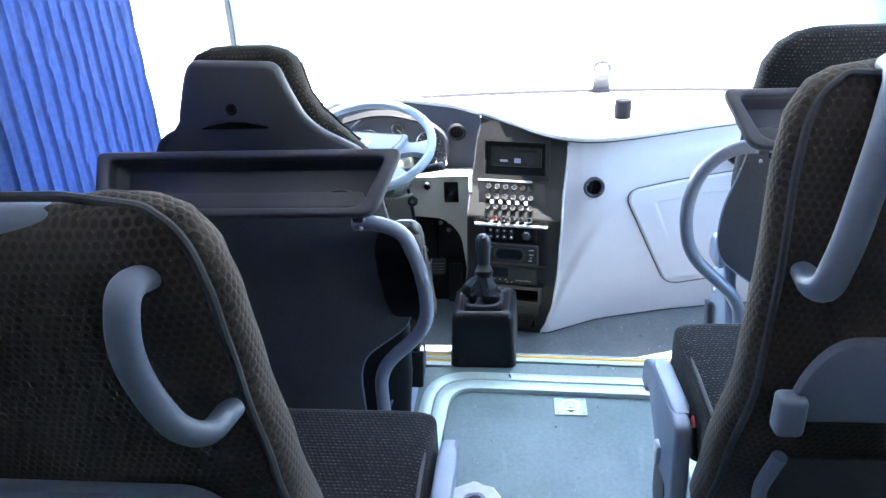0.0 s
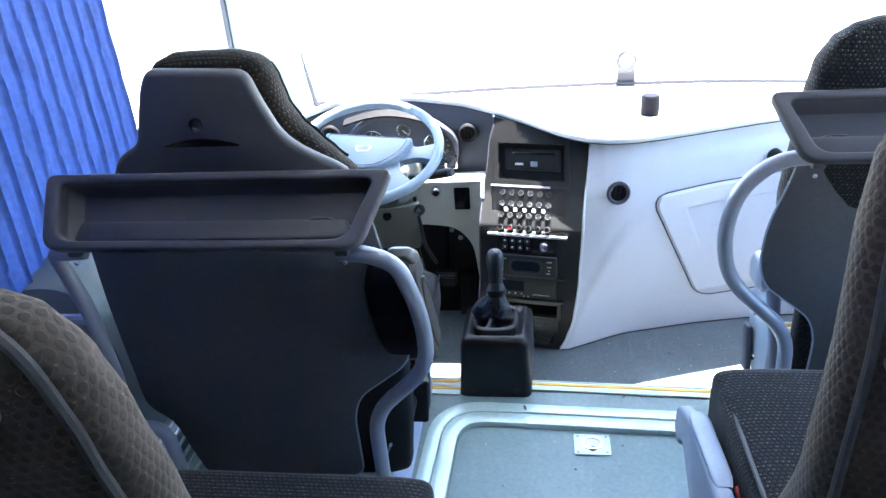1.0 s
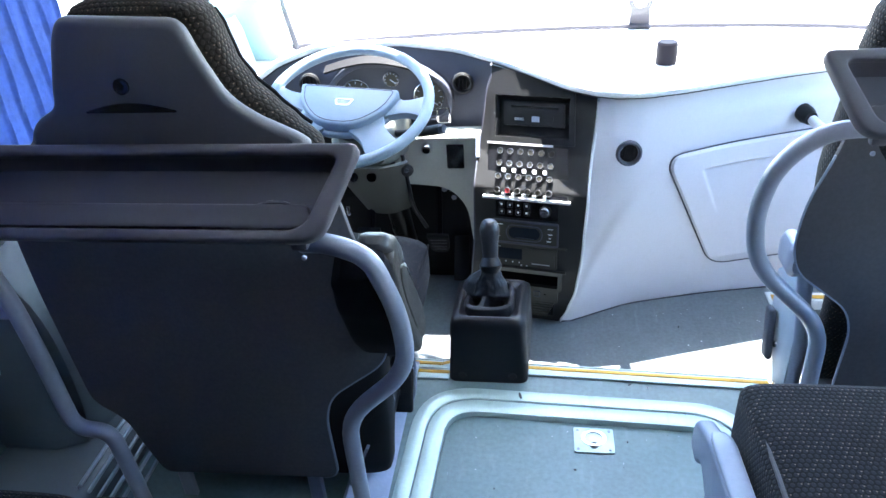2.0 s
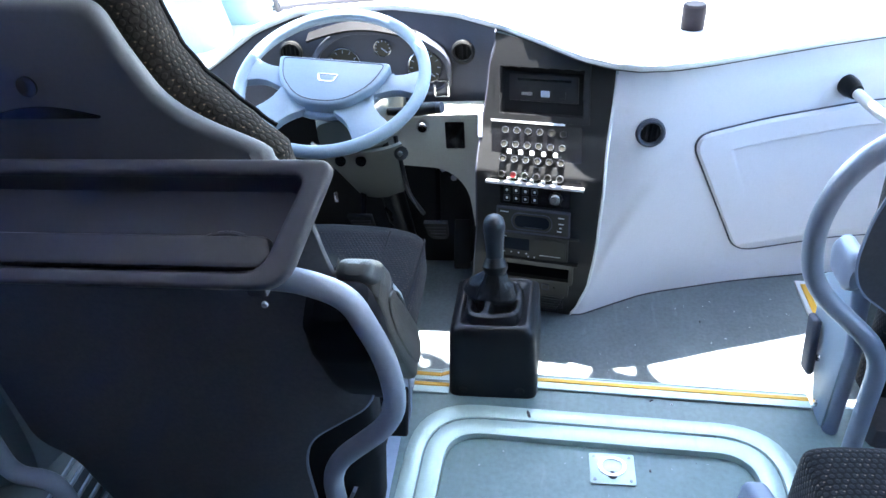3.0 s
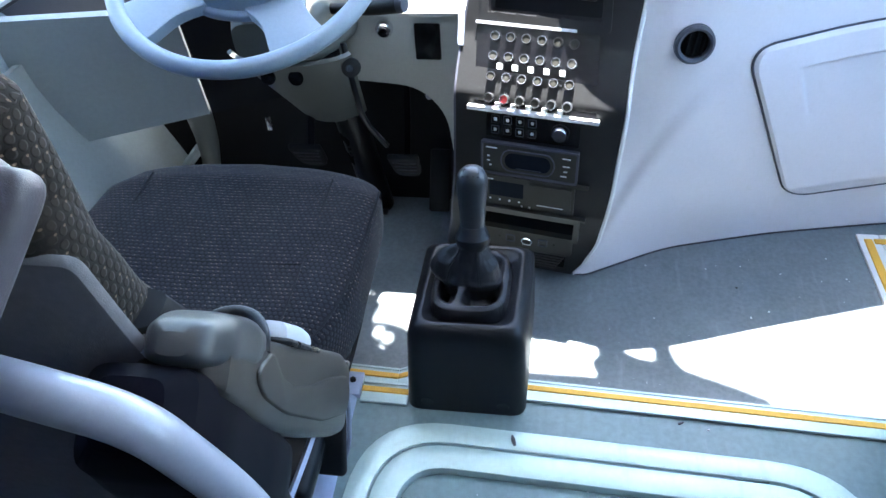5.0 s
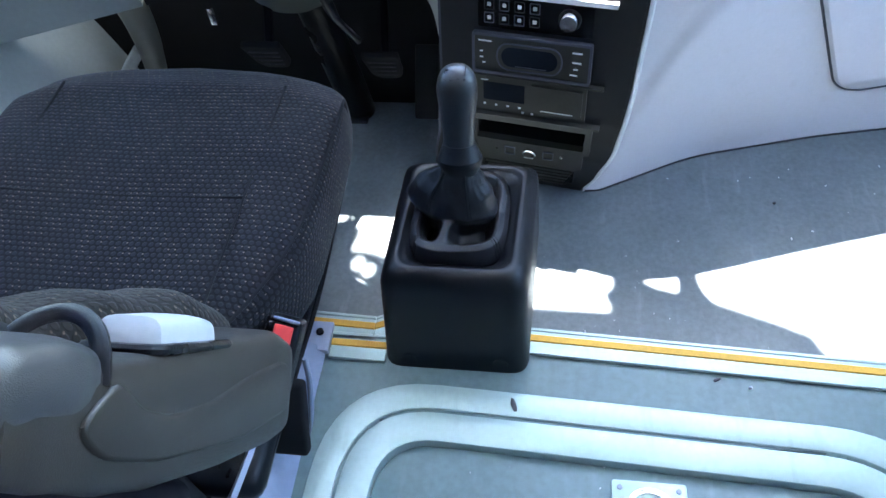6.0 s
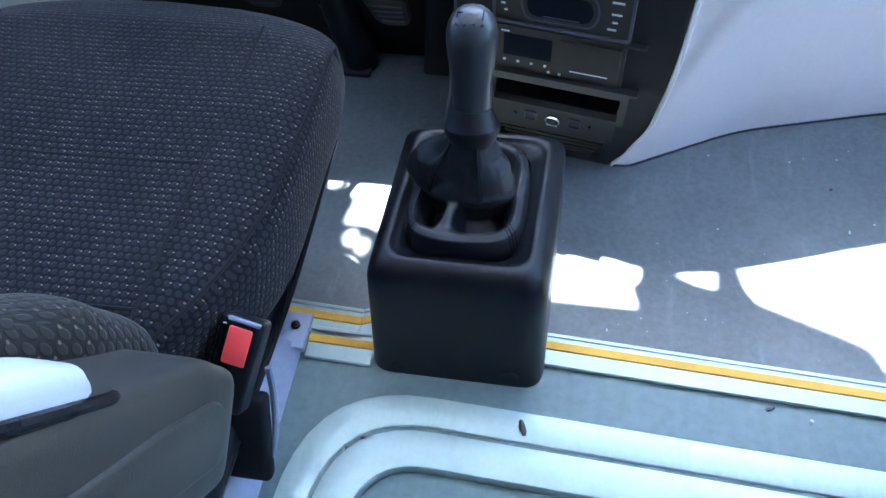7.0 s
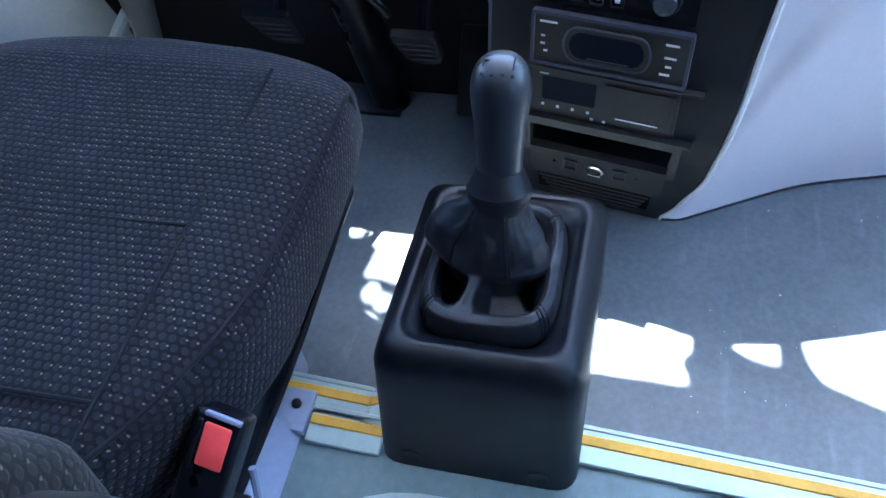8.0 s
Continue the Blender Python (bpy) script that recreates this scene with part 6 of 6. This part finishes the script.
    pk = part("pocket_frame", tube([fb(cx - 0.165, 0.475 + up, 0.012), fb(cx - 0.180, 0.410 + up, 0.016), fb(cx - 0.17, 0.365 + up, 0.02), fb(cx + 0.17, 0.365 + up, 0.02), fb(cx + 0.180, 0.410 + up, 0.016), fb(cx + 0.165, 0.475 + up, 0.012)], 0.010, 0.03, 10), M_SEATGREY, th, "grey pocket frame")
    part("net", prism([(cx - 0.165, 0.365 + up), (cx + 0.165, 0.365 + up), (cx + 0.155, 0.470 + up), (cx - 0.155, 0.470 + up)], lambda u, v: fb(u, v, 0.008), (0, -0.004, 0)), M_PANEL, pk, "black pocket cloth")
    part("back_foot", box2(cx - 0.20, cx + 0.20, yb + 0.05, yb + 0.10, 0.29, 0.345, 0.012, 3), M_SEATGREY, th, "grey plastic lower back cover")
    return th


aisle_left = passenger_seat(-0.287, 0.95, 1.461, 1.026, 1, "aisle coach seat in brown-flecked dark cloth with grab handle", True, 0.10)
passenger_seat(-0.737, 0.95, 1.461, 1.026, 1, "window coach seat in brown-flecked dark cloth", False, 0.072)
passenger_seat(0.700, 1.10, 1.690, 1.074, -1, "aisle coach seat in brown-flecked dark cloth with grab handle", True, 0.055, 0.107)
passenger_seat(1.170, 1.10, 1.690, 1.074, -1, "window coach seat in brown-flecked dark cloth", False, 0.06, 0.10)

part("shoulder_grip", loft([(-0.56, 0.945, 0.985, 0.010, 0.008), (-0.54, 0.945, 0.992, 0.024, 0.020), (-0.35, 0.945, 0.992, 0.026, 0.022), (-0.24, 0.948, 0.996, 0.024, 0.016), (-0.175, 0.952, 0.998, 0.014, 0.006), (-0.150, 0.952, 0.996, 0.006, 0.002)], "x", 24, 24, 3.0), M_SEATGREY, aisle_left, "grey plastic shoulder grip", 60)
roll = thing("paper_roll", (0.128, 1.29, 0.30), "white paper roll hung on the grey armrest", "paper roll")
roll_bm = lathe([(0.020, -0.02), (0.040, -0.022), (0.046, -0.014), (0.047, 0.012), (0.042, 0.020), (0.022, 0.020), (0.019, 0.012)], (0.128, 1.285, 0.312), (0.05, -0.25, 1), 40)
for v in roll_bm.verts:
    v.co += Vector((noise.noise(v.co * 60), noise.noise(v.co * 60 + Vector((5, 0, 0))), noise.noise(v.co * 60 + Vector((0, 9, 0))))) * 0.003
part("paper", roll_bm, M_WHITE, roll)
part("core", lathe([(0.019, -0.018), (0.0205, 0.0212), (0.016, 0.0212), (0.015, -0.018)], (0.128, 1.285, 0.312), (0.05, -0.25, 1), 28), M_PROFILE, roll, "violet-grey core")

# ---- the driver's side ----
def curtain(u, v):
    """A pleated curtain at the side window: flat strips that overlap a little, each ending in a narrow ridge."""
    y = 0.9 + 1.47 * u
    z = 0.40 + 1.1 * v
    q = 27 * u + 0.30 * math.sin(9 * u) + 0.10 * math.sin(3.1 * v + 11 * u)
    f = q - math.floor(q)
    ridge = math.exp(-((f - 0.90) / 0.045) ** 2)
    crumple = noise.noise(Vector((u * 40, v * 16, 0.3))) + 0.5 * noise.noise(Vector((u * 95, v * 60, 4.1)))
    return (-0.862 + 0.018 * f * (1 - ease((f - 0.92) / 0.08)) + 0.007 * ridge + 0.0022 * crumple, y + 0.006 * math.sin(5 * v + u * 8) + 0.004 * ridge, z)


solo("curtain", grid(curtain, 760, 60), M_CURTAIN, "pleated bright blue curtain hanging at the side window", "curtain", (-0.855, 1.6, 0.4), smooth=80)
structure("window_post", box2(LEFT - 0.055, LEFT + 0.012, 2.385, 2.455, SILL, HEAD, 0.008, 2), M_WHITE, "pale upright post between the side windows")
structure("side_ledge", merge(box2(LEFT, -0.80, 1.62, 3.05, 0.30, 0.46, 0.02, 3)), M_WALL, "pale blue-grey window ledge")
sp = thing("side_panel", (-0.75, 2.3, LOW), "blue-grey moulded panel between the driver's seat and the side wall", "side panel")
part("body", grid(lambda u, v: (-0.80 + 0.15 * math.sin(math.pi * 0.5 * (1 - v)) ** 2 + 0.03 * u, 1.80 + 1.05 * u, LOW + 0.55 * v), 16, 10, 0.015), M_SIDE, sp)
part("bulge", loft([(1.775, -0.81, 0.26, 0.07, 0.20), (1.80, -0.81, 0.28, 0.13, 0.25), (1.90, -0.81, 0.29, 0.160, 0.265), (2.1, -0.81, 0.27, 0.15, 0.25), (2.3, -0.80, 0.22, 0.12, 0.25)], "y", 36, 20, 2.6), M_SIDE_DIM, sp, "rounded pale moulding, its colour darkened against the window light")
part("support", tube([(-0.55, 2.76, 0.22), (-0.545, 2.78, 0.09), (-0.558, 2.78, -0.03), (-0.60, 2.78, LOW)], (0.030, 0.016), 0.08, 12), M_SHROUD_DIM, sp, "web of the dash support in darkened plastic")
part("rib", tube([(-0.575, 2.78, 0.03), (-0.62, 2.78, -0.02), (-0.66, 2.78, -0.08), (-0.70, 2.76, LOW)], 0.012, 0.05, 10), M_SIDE, sp, "pale curved rib")
part("pillar_foot", loft([(0.42, -0.78, 3.02, 0.09, 0.07), (0.48, -0.78, 3.02, 0.09, 0.07), (0.60, -0.79, 3.04, 0.07, 0.06), (0.66, -0.79, 3.05, 0.05, 0.04)], "z", 24, 12, 4.0), M_WALL, sp, "pale pillar foot moulding")
hb = thing("heater_box", (-0.66, 1.72, 0), "pale blue heater duct with ribs by the wall, its body darkened against the window light", "heater")
part("body", box2(-0.88, -0.635, 1.40, 1.93, 0.0, 0.11, 0.02, 3), M_SIDE_DIM, hb)
for i in range(6):
    part("rib", rbox((-0.655 + 0.016 * i, 1.80, 0.112 - 0.013 * i), (0.007, 0.24, 0.02), 0.003, 1, Euler((0, radians(30), 0)).to_matrix()), M_WALL, hb)
mir = thing("outside_mirror", (-1.15, 3.4, 0.95), "grey outside mirror on a bent arm", "mirror")
part("arm", tube([(-0.95, 3.14, 1.45), (-1.30, 3.48, 1.40), (-1.29, 3.5, 0.86), (-1.22, 3.5, 0.765), (-1.14, 3.48, 0.76)], 0.009, 0.06, 10), M_TUBE, mir)
part("housing", loft([(1.30, -1.32, 3.50, 0.05, 0.03), (1.33, -1.33, 3.50, 0.09, 0.05), (1.60, -1.33, 3.50, 0.09, 0.05), (1.63, -1.32, 3.50, 0.05, 0.03)], "z", 24, 10, 4.0), M_TUBE, mir)
# out of view; added to end the sun patches on the lower floor
bl = thing("blind_shade_caster", (-0.25, 2.97, 1.7), "unseen dark sheet in the form of a blind, added to shade the floor", "sun blind")
part("sheet", grid(lambda u, v: (-0.84 + 1.31 * u, 2.965 + 0.015 * v, 1.825 - 0.312 * v), 6, 6, 0.002), M_PANEL, bl)
# added only to block the sun from the driver's side panel
part("shade_flap", grid(lambda u, v: (-0.86 + 0.31 * u, 2.988 + 0.004 * v, 1.52 - 0.26 * v), 4, 4, 0.003), M_PANEL, bl, "unseen dark flap added to keep the sun off the side panel")
part("roller", tube([(-0.84, 2.96, 1.81), (0.47, 2.96, 1.81)], 0.02, 0.02, 12), M_DASHGREY, bl)
part("rail", tube([(-0.84, 2.98, 1.512), (0.47, 2.98, 1.512)], 0.008, 0.02, 10), M_TUBE, bl)
# added out of view; its outline is traced back from the sun patches
iv = thing("sun_patch_mask", (0.60, 2.95, 1.5), "unseen dark cut-out under the roof edge, added to shape the floor's sun patches", "mirror")
SUN_WAY = (math.sin(radians(SUN_SIDE)) * math.cos(radians(SUN_UP)), math.cos(radians(SUN_SIDE)) * math.cos(radians(SUN_UP)), math.sin(radians(SUN_UP)))


def shading(x, y, plane=2.95):
    """The point of an upright plane that shades the spot (x, y) of the lower floor."""
    k = (plane - y) / SUN_WAY[1]
    return (x + SUN_WAY[0] * k, LOW + SUN_WAY[2] * k)


housing = [shading(*q) for q in ((0.334, 2.52), (0.335, 2.440), (0.322, 2.428), (0.334, 2.395), (0.334, 2.27), (0.70, 2.27), (0.66, 2.362), (0.604, 2.386), (0.507, 2.421), (0.493, 2.444), (0.474, 2.52), (0.450, 2.52), (0.448, 2.437), (0.415, 2.444), (0.393, 2.456), (0.393, 2.52))]
part("housing", prism(roundpoly(housing, 0.006, 3), XZ(2.95), (0, 0.012, 0), 0.0), M_POT, iv)
FC = Vector((-0.028, 2.971, 1.50))
# added out of view to cast the broken shadow beside the gear box
fan = thing("sun_spot_mask", tuple(FC), "unseen pierced disc under the roof edge, added to break up the sun on the floor", "fan")

disc_bm = grid(lambda u, v: FC + Vector((0.118 * v * math.cos(2 * math.pi * u), 0.118 * v * math.sin(2 * math.pi * u), 0)), 150, 60)
HOLES = [(0.0, 0.087, 0.008, 0.015), (0.021, 0.073, 0.009, 0.013), (0.0, 0.036, 0.018, 0.012)]    # openings that let the small sun spots through
bmesh.ops.delete(disc_bm, geom=[f for f in disc_bm.faces if any(((f.calc_center_median().x - FC.x - a) / c) ** 2 + ((f.calc_center_median().y - FC.y - b) / d) ** 2 < 1 for a, b, c, d in HOLES)], context="FACES")
part("shroud", disc_bm, M_POT, fan, "dark disc pierced for the small sun spots")
part("hub", lathe([(0.030, -0.03), (0.032, 0.0), (0.028, 0.008), (0, 0.010)], FC + Vector((0, -0.03, 0)), n=24), M_POT, fan)
part("stem", prism([(FC.x + a, FC.y + b) for a, b in ((-0.045, 0.215), (-0.030, 0.215), (-0.026, 0.185), (-0.008, 0.165), (-0.014, 0.13), (-0.02, 0.10), (-0.09, 0.07), (-0.11, 0.185), (-0.045, 0.19))], XY(FC.z - 0.004), (0, 0, 0.006)), M_POT, fan)
part("bracket", tube([FC + Vector((0, 0, 0.005)), FC + Vector((0, -0.02, 0.20)), FC + Vector((0, -0.02, 0.36))], 0.012, 0.03, 8), M_POT, fan)
# a grab bar's end on the pale fascia
gbx = fascia(0.967, 0.375, 0.0)
bar = thing("door_grab_bar", tuple(gbx), "white grab bar with a black end fitting by the door", "grab bar")
part("end_fitting", lathe([(0.026, -0.01), (0.026, 0.02), (0.019, 0.045), (0, 0.045)], gbx, (0.25, -1, -0.1), 20), M_BLACK, bar)
part("bar", tube([gbx + Vector((0.008, -0.03, -0.003)), gbx + Vector((0.06, -0.12, -0.04)), gbx + Vector((0.25, -0.3, -0.06)), gbx + Vector((0.42, -0.35, 0.1))], 0.014, 0.06, 12), M_WHITE, bar)


# ---- crumbs and scuffs on the floors ----
rng = random.Random(7)


def litter(spots):
    bm = bmesh.new()
    for x, y, z, r in spots:
        m4 = Matrix.Translation((x, y, z + r * 0.3)) @ Euler((rng.uniform(0, 3), rng.uniform(0, 3), rng.uniform(0, 3))).to_matrix().to_4x4() @ Matrix.Diagonal((r * rng.uniform(1.0, 2.2), r * 0.7, r * 0.5, 1))
        bmesh.ops.create_icosphere(bm, subdivisions=1, radius=1, matrix=m4)
    return bm


dark = [(0.180, 2.100, 0.004, 0.0055), (0.434, 2.158, 0.0, 0.0035), (0.643, 2.666, LOW, 0.004), (0.415, 1.985, -0.010, 0.004), (0.30, 1.90, -0.010, 0.003)]
dark += [(rng.uniform(0.0, 0.6), rng.uniform(1.5, 2.04), -0.010, rng.uniform(0.0008, 0.0020)) for k in range(26)]
pale = [(rng.uniform(0.2, 0.9), rng.uniform(2.28, 2.78), LOW, rng.uniform(0.0007, 0.0019)) for k in range(60)] + [(rng.uniform(0.0, 0.6), rng.uniform(1.5, 2.04), -0.010, rng.uniform(0.0006, 0.0014)) for k in range(30)]
pale += [(0.475, 2.150, 0.0, 0.0035), (0.70, 2.60, LOW, 0.003), (0.66, 2.58, LOW, 0.0025)]
tagged(solo("floor_crumbs", litter(dark), M_PANEL, "scattered dark crumbs on the vinyl floor", "crumbs"), kind="stuff")
tagged(solo("floor_grit", litter(pale), M_PAINT, "pale grit scattered on the vinyl floor", "grit"), kind="stuff")
